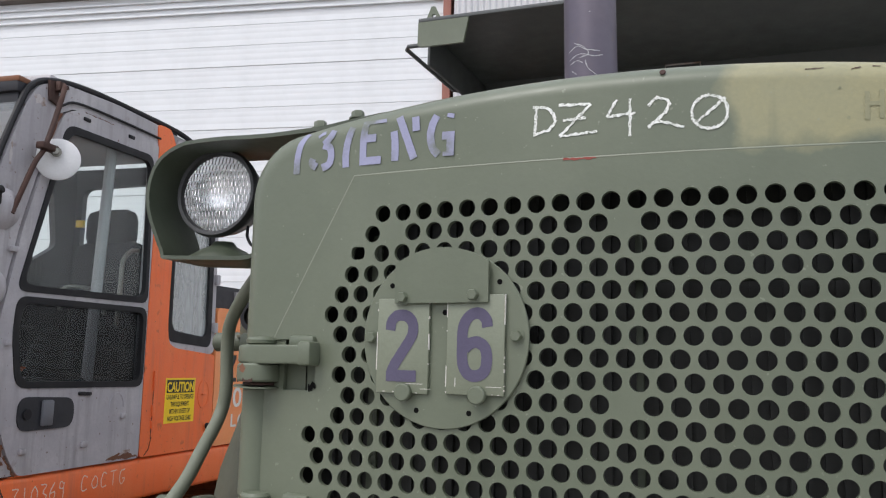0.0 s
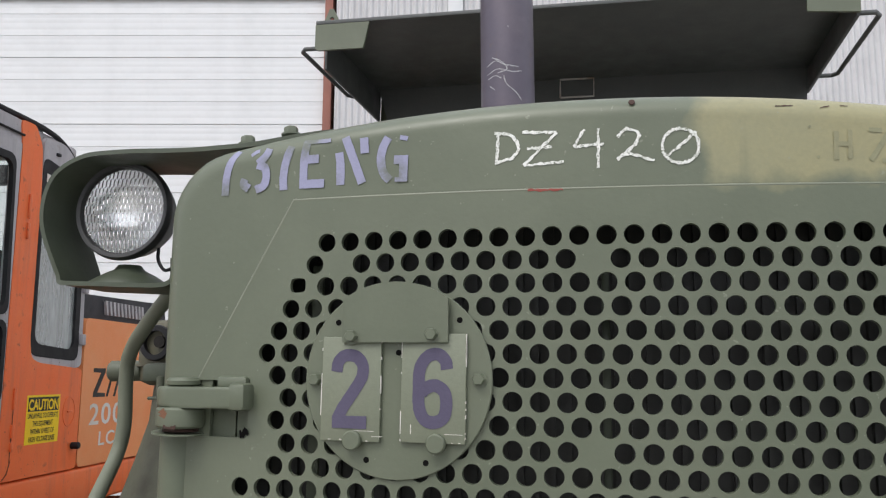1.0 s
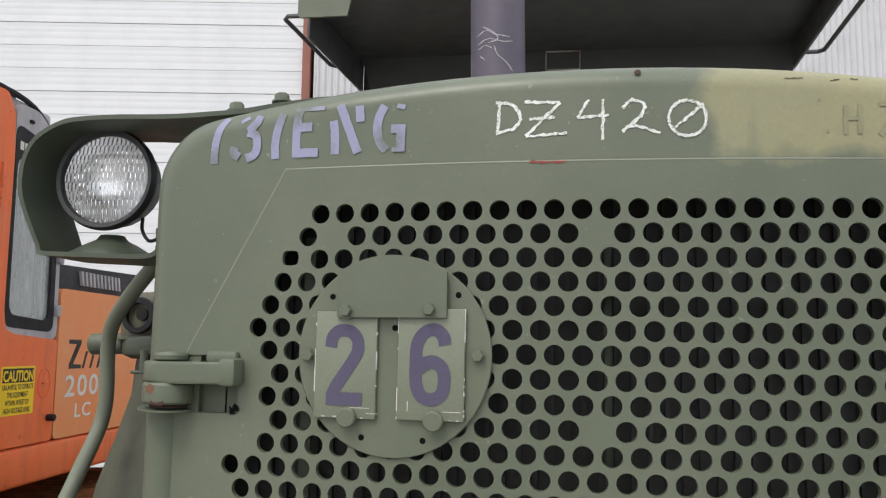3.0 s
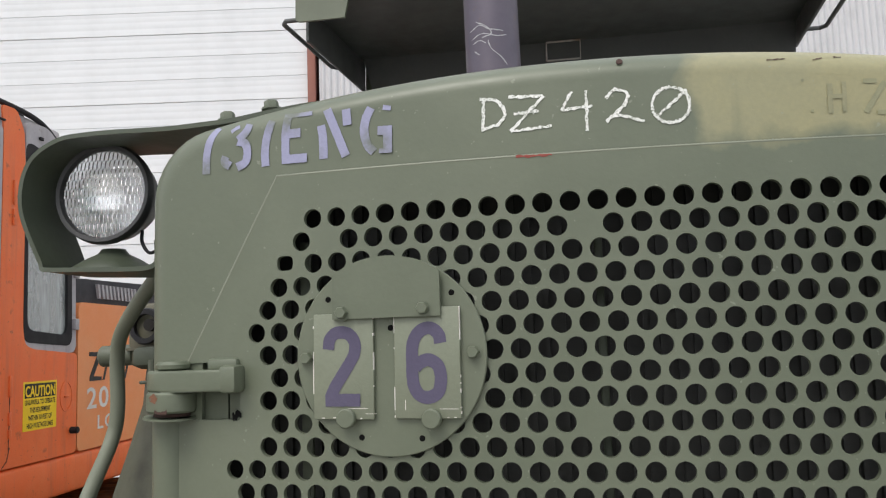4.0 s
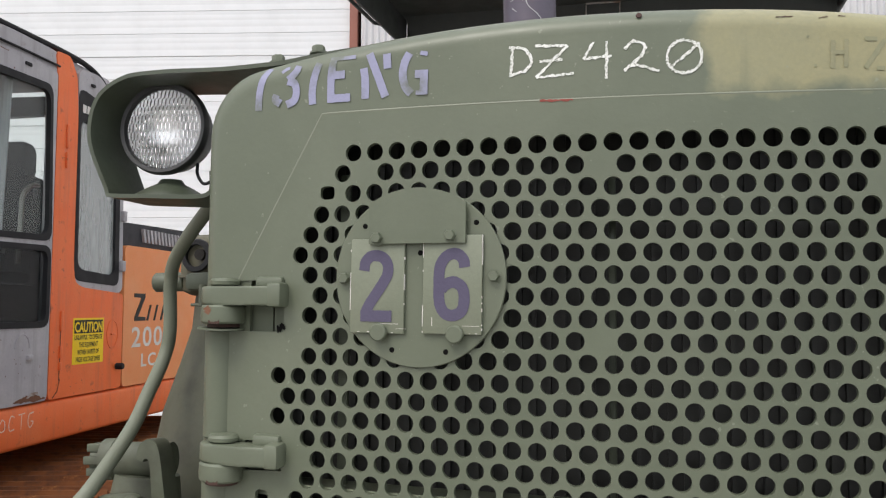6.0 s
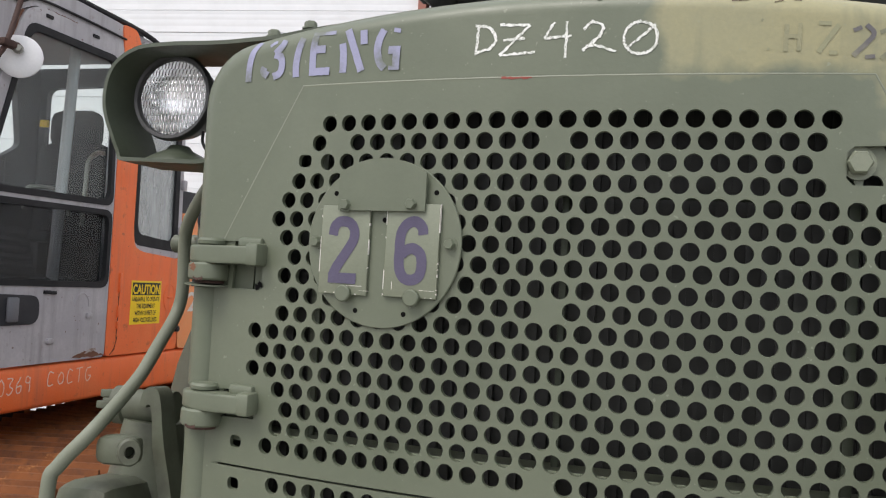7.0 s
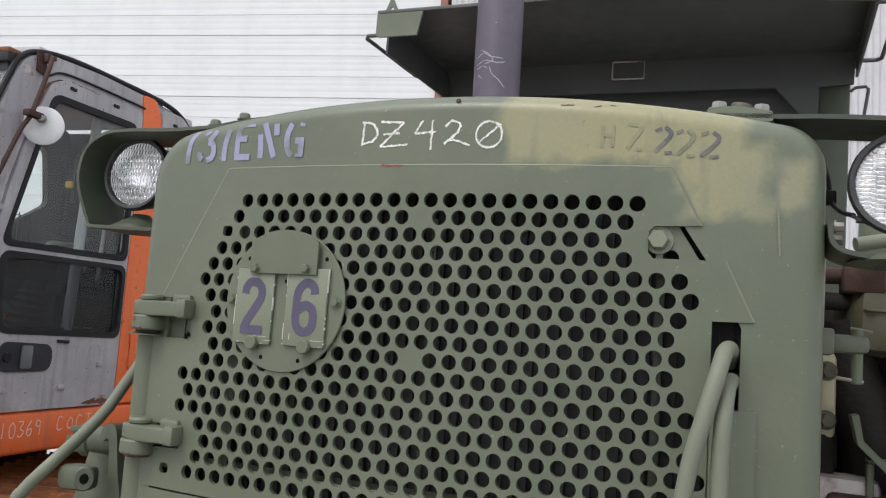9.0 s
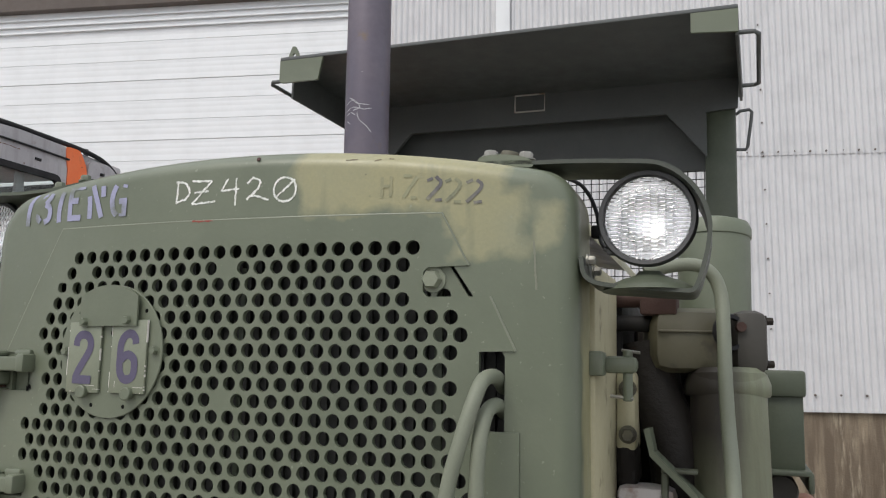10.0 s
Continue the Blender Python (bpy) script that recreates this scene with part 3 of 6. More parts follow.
plate(b, [dense(guard_outline(R0 + 0.004)), dense(hole)], Y0 + 0.0001, 0.014)
LAY = shell
guard = part("radiator_guard", b, CAMO, dozer, "olive radiator guard with a sprayed tan patch", 40)

LAY = bowed
P, DZ, X0, Z0, RH = 0.03252, 0.02853, -0.3645, 1.7250, 0.0121
SPAN = [(0, 21), (-0.5, 20.5), (-1, 20), (-1.5, 20.5), (-2, 23), (-2.5, 23.5), (-2, 23), (-1.5, 22.5), (-2, 23), (-1.5, 22.5), (-2, 23), (-3.5, 23.5), (-3, 23), (-3.5, 23.5), (-2, 24), (-1.5, 23.5), (-2, 24), (-2.5, 23.5)]
BLANK = {(1, 0.5), (1, 10.5), (9, 10.5), (17, 10.5)}
holes = []
for r, (k0, k1) in enumerate(SPAN):
    k = k0
    while k <= k1:
        if (r, k) not in BLANK:
            holes.append(squarish(-0.4041, 1.6700, 0.0112, 0.0095) if (r, k) == (2, -1) else circle(X0 + k * P, Z0 - r * DZ, RH, 20))
        k += 1
holes.append(squarish(-0.5020, 1.2400, 0.0105, 0.0092))
grille = part("grille_door", plate(B(), [dense(DOOR)] + holes, 0.0, 0.0095), CAMO, dozer, "hinged perforated steel grille door", 30)
# pale bead paints in the highlight on the door's bevelled edge
b = B()
tube(b, [(x, 0.0018, z) for x, z in dense([DOOR[19], DOOR[0], DOOR[1], DOOR[2]], closed=False)], 0.0022, 8, False)
tube(b, [(x, 0.0018, z) for x, z in (DOOR[7], DOOR[8])], 0.0022, 8, False)
part("edge_highlight", b, EDGE, grille, "pale highlight painted along the plate edge")
low_holes = [squarish(-0.5020, 1.1760, 0.0105, 0.0092)]
for r in range(18, 26):
    k = -1.5 if r % 2 else -2
    while k <= 23.6:
        low_holes.append(circle(X0 + k * P, 1.183 - (r - 18) * DZ, RH, 16))
        k += 1
part("lower_grille", plate(B(), [dense([(-0.547, 1.2010), (0.429, 1.2010), (0.429, 0.94), (-0.547, 0.94)])] + low_holes, 0.0, 0.0095), CAMO, dozer)
b = B()
plate(b, [dense([(-0.54, 0.56), (0.427, 0.56), (0.427, 0.937), (-0.54, 0.937)])], 0.0, 0.0095)
part("lower_guard_plate", b, CAMO, dozer)
b = B()
plate(b, [dense([(0.4320, 0.94), (0.495, 0.94), (0.495, 1.4310), (0.4320, 1.4325)])], -0.002, 0.0055)
part("side_plate", b, CAMO, dozer)

LAY = None
core = part("radiator_core", box(B(), -0.57, 0.57, 0.110, 0.175, 0.62, 1.80), RADIATOR, dozer, "dark finned radiator core")
first_tube = part("core_tube", box(B(), 0, 0.006, 0.100, 0.109, 0.62, 1.80), RADIATOR, core)
for i in range(46):
    s = first_tube if i == 0 else first_tube.copy()
    if i:
        scene.collection.objects.link(s)
    s.location = (-0.47 + i * 0.0205, 0, 0)
LAY = bowed
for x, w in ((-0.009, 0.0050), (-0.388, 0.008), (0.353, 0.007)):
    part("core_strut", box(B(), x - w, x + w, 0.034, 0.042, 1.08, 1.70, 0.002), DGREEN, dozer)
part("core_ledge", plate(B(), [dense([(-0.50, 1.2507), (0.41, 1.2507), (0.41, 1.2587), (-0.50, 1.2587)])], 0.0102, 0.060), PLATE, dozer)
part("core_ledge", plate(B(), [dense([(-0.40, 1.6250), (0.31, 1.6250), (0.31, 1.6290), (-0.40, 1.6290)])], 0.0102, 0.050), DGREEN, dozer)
b = B()
plate(b, [[(0.322, 1.702), (0.3738, 1.7022), (0.4151, 1.6368), (0.322, 1.6367)], circle(0.336, 1.6465, 0.0118), circle(0.369, 1.6465, 0.0118), circle(0.3365, 1.6945, 0.0118)], 0.0100, 0.0165)
part("latch_plate", b, GREEN, grille)
b = B()
hexbolt(b, (0.3515, 0.0102, 1.672), (0, -1, 0), 0.0155, 0.018)
part("latch_bolt", b, PLATE, grille, "large hexagon latch bolt")


# hinges of the grille door
X_END = -0.4835


def hinge(zc, x_pin, name="hinge"):
    """A strap with a round end over its pin, a knuckle under it and a folded lip at the door's end."""
    bm = B()
    o = [(x_pin + 0.036 * math.cos(a), -0.006 + 0.030 * math.sin(a)) for a in [math.radians(90 + 15 * i) for i in range(13)]]
    o += [(x_pin + 0.05, -0.034), (X_END + 0.001, -0.030), (X_END + 0.005, 0.0085), (x_pin + 0.05, 0.0085)]
    lo = [bm.verts.new((x, y, zc - 0.0135)) for x, y in o]
    hi = [bm.verts.new((x, y, zc + 0.0135)) for x, y in o]
    bm.faces.new(lo)
    bm.faces.new(hi[::-1])
    for i in range(len(o)):
        bm.faces.new((lo[i], lo[(i + 1) % len(o)], hi[(i + 1) % len(o)], hi[i]))
    bmesh.ops.bevel(bm, geom=[e for e in bm.edges if abs(e.verts[0].co.z - e.verts[1].co.z) < 1e-6] , offset=0.004, segments=3, affect="EDGES", profile=0.5)
    lathe(bm, [(0, 0), (0.019, 0), (0.024, 0.003), (0.0245, 0.008), (0.021, 0.012), (0, 0.013)], Matrix.Translation((x_pin + 0.002, -0.006, zc + 0.0130)), 22)
    ob = part(name, bm, GREEN, dozer, "heavy weld-on hinge with a pin", 40)
    bm = B()
    box(bm, X_END - 0.005, X_END + 0.020, -0.031, 0.006, zc - 0.016, zc + 0.019, 0.006)
    box(bm, X_END - 0.033, X_END + 0.013, -0.010, 0.006, zc + 0.008, zc + 0.028, 0.006)
    part("lip", bm, GREEN, ob)
    bm = B()
    lathe(bm, [(0, 0), (0.032, 0), (0.035, 0.003), (0.0355, 0.012), (0.035, 0.024), (0.032, 0.027), (0, 0.027)], Matrix.Translation((x_pin, -0.006, zc - 0.0405)), 28)
    part("knuckle", bm, GREEN, ob)
    if zc > 1.4:
        bm = B()
        lathe(bm, [(0.0, 0), (0.0375, 0), (0.0375, 0.002), (0.0, 0.002)], pose(x_pin - 0.003, -0.006, zc - 0.0485, 2, 2, 0), 28)
        part("washer", bm, GREEN, ob)
    bm = B()
    lathe(bm, [(0, 0), (0.026, 0), (0.026, 0.004), (0.0, 0.004)], Matrix.Translation((x_pin, -0.004, zc - 0.0455)), 20)
    part("washer", bm, RUSTDARK, ob, "rust-stained washer")
    bm = B()
    box(bm, X_END - 0.048, X_END - 0.011, 0.0125, 0.020, zc - 0.06, zc + 0.030)
    box(bm, X_END - 0.009, X_END + 0.015, 0.0140, 0.021, zc - 0.052, zc + 0.030)
    part("recess_plate", bm, GREEN, ob)
    # flat black patch paints the shade in the ragged hole under the strap
    if zc > 1.4:
        bm = B()
        chalk(bm, [[(X_END + 0.002, zc - 0.047), (X_END + 0.009, zc - 0.046), (X_END + 0.013, zc - 0.040)]], -0.0012, 0.009, 17, 1.2)
        part("eaten_corner", bm, HOLESHADE, ob)
    bm = B()
    chalk(bm, [[(x_pin - 0.006, zc - 0.0375), (x_pin + 0.004, zc - 0.0390), (x_pin + 0.014, zc - 0.0380)]], -0.0418, 0.004, 19, 1.4)
    part("rust_stain", bm, RUSTDARK, ob)
    if zc > 1.4:
        bm = B()
        chalk(bm, [[(x_pin - 0.010, zc - 0.016), (x_pin - 0.007, zc - 0.021), (x_pin - 0.009, zc - 0.026)]], -0.0412, 0.010, 7)
        part("rust_stain", bm, RUST, ob)
    return ob


# chalk-like ribbons are also used for stains
def chalk(bm, strokes, y, width, seed, rough=1.0):
    """Chalk lines: uneven ribbons along strokes in the x-z plane."""
    rng = random.Random(seed)
    for st in strokes:
        P2 = spline([(p[0], y, p[1]) for p in st], 8) if len(st) > 2 else [Vector((st[0][0] + (st[1][0] - st[0][0]) * i / 14, y, st[0][1] + (st[1][1] - st[0][1]) * i / 14)) for i in range(15)]
        last = None
        for i, p in enumerate(P2):
            d = (P2[min(i + 1, len(P2) - 1)] - P2[max(i - 1, 0)]).normalized()
            nrm = Vector((-d.z, 0, d.x))
            w = width * (1 + rough * rng.uniform(-0.3, 0.25))
            j = nrm * rng.uniform(-0.15, 0.15) * width * rough
            lift_off = Vector((0, -0.000004 * i, 0))
            q = (bm.verts.new(p + nrm * w / 2 + j + lift_off), bm.verts.new(p - nrm * w / 2 + j + lift_off))
            if last:
                bm.faces.new((last[0], last[1], q[1], q[0]))
            last = q


hinge(1.5242, -0.5720)
hinge(1.2995, -0.5680)
b = B()
for z0, z1 in ((0.95, 1.2535), (1.3140, 1.4745)):
    rod(b, (-0.587, 0.0215, z0), (-0.587, 0.0215, z1), 0.0285, 32, 0.003)
part("hinge_post", b, GREEN, dozer, "round olive hinge post of the guard")

# class sign: a flat disc on the bowed door
LAY = set_by(pose(-0.2640, 0.0109, 1.5501, 0, 0, -5.0) @ Matrix.Scale(1.03, 4) @ pose(0.259, 0, -1.5485))
b = B()
lathe(b, [(0, 0), (0.1165, 0), (0.1175, 0.001), (0.1175, 0.003), (0.1165, 0.004), (0, 0.004)], pose(-0.259, 0.0, 1.5485, 90, 0, 0), 72)
sign = part("class_sign", b, CAMO, dozer, "round olive load-class sign with two number plates")
b = B()
t0 = math.acos(0.0665 / 0.117)
arc = [(-0.259 + 0.117 * math.cos(t0 + (math.pi - 2 * t0) * i / 16), 1.5485 + 0.117 * math.sin(t0 + (math.pi - 2 * t0) * i / 16)) for i in range(17)]
plate(b, [[(-0.3255, 1.5925), (-0.1925, 1.5925)] + arc], -0.015, -0.011)
part("cover_plate", b, GREEN, sign)


def number_plate(x0, x1, z0, z1, text, tilt):
    m = pose((x0 + x1) / 2, -0.0075, (z0 + z1) / 2, 0, tilt, 0)
    bm = B()
    w, h = (x1 - x0) / 2, (z1 - z0) / 2
    box(bm, -w, w, -0.0025, 0.0025, -h, h, 0.0012, m)
    ob = part("number_plate", bm, PLATE, sign, "olive number plate with chipped edges")
    bm = B()
    DIGIT = {"2": [[(-0.0185, 0.020), (-0.0165, 0.032), (-0.008, 0.0395), (0.006, 0.0385), (0.0145, 0.029), (0.0145, 0.015), (0.006, 0.0), (-0.010, -0.024), (-0.0165, -0.038)], [(-0.0225, -0.0395), (0.0215, -0.0395)]],
             "6": [[(0.0165, 0.022), (0.0145, 0.032), (0.005, 0.0395), (-0.008, 0.036), (-0.0165, 0.022), (-0.0175, 0.0), (-0.0165, -0.024), (-0.009, -0.037), (0.003, -0.0395), (0.0135, -0.033), (0.0165, -0.018), (0.0135, -0.004), (0.003, 0.003), (-0.008, 0.0), (-0.014, -0.006)]]}
    for i, st in enumerate(DIGIT[text]):
        chalk(bm, [st], -0.0030 - 0.0006 * i, 0.0148, 3, 0.05)
    bm.transform(m)
    part("digit", bm, PURPLE, ob, "faded purple digit")
    bm = B()
    rng = random.Random(int(text))
    for k in range(16):
        e = rng.random()
        sx, sz = (rng.choice((-w, w)), rng.uniform(-h, h)) if e < 0.7 else (rng.uniform(-w, w), -h)
        l = rng.uniform(0.0006, 0.0022) if k > 4 else rng.uniform(0.006, 0.016)
        sz, t = max(-h + l, min(h - l, sz)), rng.uniform(0.00022, 0.0005)
        if abs(sx) == w:
            box(bm, sx - t, sx + t, -0.0027, 0.001, sz - l, sz + l, 0, m)
        else:
            box(bm, sx - l, sx + l, -0.0027, 0.001, sz - t, sz + t, 0, m)
    if text == "6":
        box(bm, -w + 0.0125, -w + 0.0133, -0.0027, -0.0020, -h + 0.010, -h + 0.021, 0, m)
    tagged(part("chipped_edge", bm, WHITE, ob, "bare pale chips"), "bare pale chips", kind="stuff")


number_plate(-0.3526, -0.2768, 1.4750, 1.5990, "2", 0.4)
number_plate(-0.2508, -0.1718, 1.4755, 1.6030, "6", 0.5)
for x, z, r in ((-0.363, 1.5475, 0.0075), (-0.157, 1.550, 0.0075), (-0.313, 1.600, 0.0075), (-0.2125, 1.602, 0.0075)):
    b = B()
    hexbolt(b, (x, -0.013 if z > 1.58 else -0.003, z), (0, -1, 0), r, 0.009)
    part("bolt", b, GREEN, sign)
for x, z in ((-0.3105, 1.4765), (-0.2065, 1.4755)):
    b = B()
    lathe(b, [(0, 0), (0.011, 0), (0.0115, 0.002), (0.0115, 0.008), (0.010, 0.0095), (0, 0.0095)], pose(x, -0.009, z, 90, 0, 0), 24)
    part("round_bolt", b, GREEN, sign)
# flat black discs paint the shade inside the bolt holes
for x, z in ((-0.3350, 1.617), (-0.181, 1.619), (-0.2565, 1.5805), (-0.295, 1.4535), (-0.221, 1.4525)):
    b = B()
    lathe(b, [(0, 0), (0.0036, 0), (0.0036, 0.0003), (0, 0.0003)], pose(x, -0.0041, z, 90, 0, 0), 14)
    part("bolt_hole", b, HOLESHADE, sign)

# lettering on the guard's brow
LAY = shell
YF = Y0 - 0.0008
TOP = [p for p in guard_outline(0.0) if p[1] > 1.60]


def on_brow(bm):
    """Lays flat marks on the brow, also where it rounds back."""
    for v in bm.verts:
        d = 1.0
        for (xa, za), (xb, zb) in zip(TOP, TOP[1:]):
            ex, ez = xb - xa, zb - za
            u = max(0.0, min(1.0, ((v.co.x - xa) * ex + (v.co.z - za) * ez) / (ex * ex + ez * ez)))
            d = min(d, math.hypot(v.co.x - xa - u * ex, v.co.z - za - u * ez))
        if d < R0:
            k = min(0.98, (R0 - d) / R0)
            v.co.y += RY * (1 - math.sqrt(1 - k * k))
    return bm


UNIT = [[[(-0.5074, 1.8617), (-0.5161, 1.8443), (-0.5214, 1.8241), (-0.5229, 1.7973)]],
        [[(-0.4841, 1.8511), (-0.4772, 1.8560), (-0.4720, 1.8575)], [(-0.4564, 1.8594), (-0.4602, 1.8495), (-0.4725, 1.8385)], [(-0.4735, 1.8370), (-0.4620, 1.8325), (-0.4587, 1.8190), (-0.4624, 1.8075), (-0.4746, 1.8020)], [(-0.4915, 1.8180), (-0.4940, 1.8110), (-0.4850, 1.8045)]],
        [[(-0.4222, 1.8596), (-0.4294, 1.8387), (-0.4327, 1.8189), (-0.4319, 1.7994)]],
        [[(-0.3982, 1.8668), (-0.4024, 1.8371), (-0.4023, 1.7999)], [(-0.4000, 1.8630), (-0.3640, 1.8632)], [(-0.3990, 1.8392), (-0.3807, 1.8389)], [(-0.4015, 1.8055), (-0.3720, 1.8050)]],
        [[(-0.3515, 1.8453), (-0.3491, 1.8268), (-0.3488, 1.8015)], [(-0.3431, 1.8658), (-0.3320, 1.8381), (-0.3182, 1.8021)], [(-0.3165, 1.8630), (-0.3150, 1.8420)]],
        [[(-0.2828, 1.8611), (-0.2899, 1.8481), (-0.2927, 1.8312), (-0.2886, 1.8141), (-0.2800, 1.8041)], [(-0.2669, 1.8602), (-0.2563, 1.8579)], [(-0.2746, 1.8308), (-0.2555, 1.8299)], [(-0.2614, 1.8321), (-0.2617, 1.8021)], [(-0.2730, 1.8045), (-0.2564, 1.8040)]]]
THIN = {(1, 0), (3, 1), (5, 1), (5, 4)}
for k, strokes in enumerate(UNIT):
    b = B()
    for i, st in enumerate(strokes):
        chalk(b, [st], YF - 0.0003 * i, 0.0060 if (k, i) in THIN else 0.0116, 20 + 5 * k + i, 0.10)
    part("stencilled_letter", on_brow(b), LILAC, guard, "faded lilac stencilled letter")
WORN = [(FAINTSTENCIL, "letter", ([(0.2620, 1.8456), (0.2609, 1.8109)], [(0.2777, 1.8469), (0.2766, 1.8116)], [(0.2640, 1.8302), (0.2750, 1.8300)])),
        (STENCIL, "letter", ([(0.3229, 1.8446), (0.2994, 1.8098)], [(0.2990, 1.8465), (0.3140, 1.8461)], [(0.3121, 1.8090), (0.3218, 1.8090)])),
        (INKSTENCIL, "digit", ([(0.3398, 1.8368), (0.3493, 1.8412)], [(0.3546, 1.8441), (0.3633, 1.8335), (0.3556, 1.8216), (0.3399, 1.8051)], [(0.3537, 1.8036), (0.3652, 1.8044)])),
        (STENCIL, "digit", ([(0.3707, 1.8342), (0.3807, 1.8387)], [(0.3874, 1.8394), (0.3958, 1.8304), (0.3884, 1.8170), (0.3721, 1.8014)], [(0.3856, 1.7999), (0.3977, 1.8000)])),
        (INKSTENCIL, "digit", ([(0.4064, 1.8318), (0.4169, 1.8362)], [(0.4235, 1.8362), (0.4318, 1.8274), (0.4243, 1.8156), (0.4064, 1.7993)], [(0.4184, 1.7986), (0.4322, 1.7994)]))]
for k, (material, kind_of, strokes) in enumerate(WORN):
    b = B()
    for i, st in enumerate(strokes):
        chalk(b, [st], YF - 0.0002 * i, 0.0060 if len(st) > 2 or k < 2 and i == 0 else 0.0052, 31 + 3 * k + i, 0.22)
    part("stencilled_" + kind_of, on_brow(b), material, guard, "worn dark stencilled " + kind_of)
b = B()
for st in ([(0.2311, 1.8525), (0.2334, 1.8509)], [(0.2390, 1.8151), (0.2420, 1.8143)]):
    chalk(b, [st], YF, 0.0035, 44, 0.5)
tagged(part("stencil_remnant", b, STENCIL, guard), kind="stuff")
for k, st in enumerate(([(0.1948, 1.8788), (0.2157, 1.8796)], [(0.2460, 1.8755), (0.2574, 1.8783)], [(0.2704, 1.8794), (0.2790, 1.8784)])):
    b = B()
    chalk(b, [st], YF, 0.0014, 46 + k, 1.6)
    part("scratch", on_brow(b), RUSTDARK, guard)


oval = [(0.0829 + 0.0215 * math.cos(a), 1.8323 + 0.0215 * math.sin(a)) for a in [math.radians(60 + 24 * i) for i in range(16)]]
LOT = [[(-0.1375, 1.8592), (-0.1399, 1.8187)], [(-0.1426, 1.8573), (-0.1245, 1.8551), (-0.1125, 1.8402), (-0.1187, 1.8264), (-0.1419, 1.8187)], [(-0.1073, 1.8569), (-0.0652, 1.8557)], [(-0.0652, 1.8557), (-0.1057, 1.8144)],
      [(-0.1057, 1.8144), (-0.0565, 1.8171)], [(-0.0312, 1.8576), (-0.0444, 1.8358)], [(-0.0444, 1.8358), (-0.0075, 1.8378)], [(-0.0143, 1.8576), (-0.0147, 1.8081)],
      [(0.0085, 1.8457), (0.0196, 1.8557), (0.0334, 1.8498), (0.0293, 1.8359), (0.0083, 1.8180), (0.0213, 1.8240), (0.0520, 1.8152)], oval, [(0.1019, 1.8493), (0.0649, 1.8182)], [(-0.1015, 1.8361), (-0.0714, 1.8369)]]
for ks in ((0, 1), (2, 3, 4, 11), (5, 6, 7), (8,), (9, 10)):
    b = B()
    chalk(b, [LOT[k] for k in ks], YF, 0.0037, 3 + ks[0], 1.3)
    part("chalk_character", on_brow(b), CHALK, guard, "white chalk lot character")
b = B()
chalk(b, [[(-0.1009, 1.7822), (-0.0578, 1.7820)]], -0.0006, 0.0028, 5, 1.6)
part("red_smear", b, RED, guard)

# lamp guards: bent flat bars, each running out from the brow, round its headlight and back under it; (x, z, front edge)
LEFT_BAND = [(-0.345, 1.893, 0.075), (-0.385, 1.8955, 0.080), (-0.448, 1.8922, 0.089), (-0.5056, 1.8867, 0.095), (-0.5549, 1.8856, 0.100), (-0.6055, 1.8855, 0.106), (-0.6582, 1.888, 0.113), (-0.7125, 1.8912, 0.120), (-0.7788, 1.8916, 0.128),
             (-0.8065, 1.8872, 0.131), (-0.8342, 1.8751, 0.133), (-0.8563, 1.8575, 0.136), (-0.8689, 1.8296, 0.137), (-0.8718, 1.7943, 0.137), (-0.866, 1.7625, 0.139), (-0.8506, 1.7238, 0.142), (-0.8415, 1.6998, 0.146),
             (-0.8385, 1.690, 0.146), (-0.8236, 1.6866, 0.144), (-0.7564, 1.6834, 0.137), (-0.6913, 1.6804, 0.130), (-0.6542, 1.6801, 0.126), (-0.636, 1.685, 0.122), (-0.6285, 1.6962, 0.118), (-0.6284, 1.722, 0.116)]
RIGHT_BAND = [(0.4185, 1.8841, 0.085), (0.4630, 1.8830, 0.085), (0.5064, 1.8800, 0.085), (0.5534, 1.8787, 0.085), (0.5992, 1.8764, 0.085), (0.6438, 1.8733, 0.085),
              (0.6873, 1.8694, 0.085), (0.7086, 1.8634, 0.085), (0.7296, 1.8514, 0.085), (0.7501, 1.8324, 0.085), (0.7662, 1.8088, 0.085), (0.7755, 1.7824, 0.085), (0.7784, 1.7608,
              0.085), (0.7746, 1.7268, 0.085), (0.7669, 1.6972, 0.085), (0.7602, 1.6762, 0.085), (0.7544, 1.6653, 0.085), (0.7438, 1.6612, 0.085), (0.7111, 1.6632, 0.085), (0.6608,
              1.6671, 0.085), (0.6221, 1.6709, 0.085), (0.5984, 1.6765, 0.085), (0.5859, 1.6846, 0.085), (0.5796, 1.6963, 0.085), (0.5767, 1.7188, 0.085)]


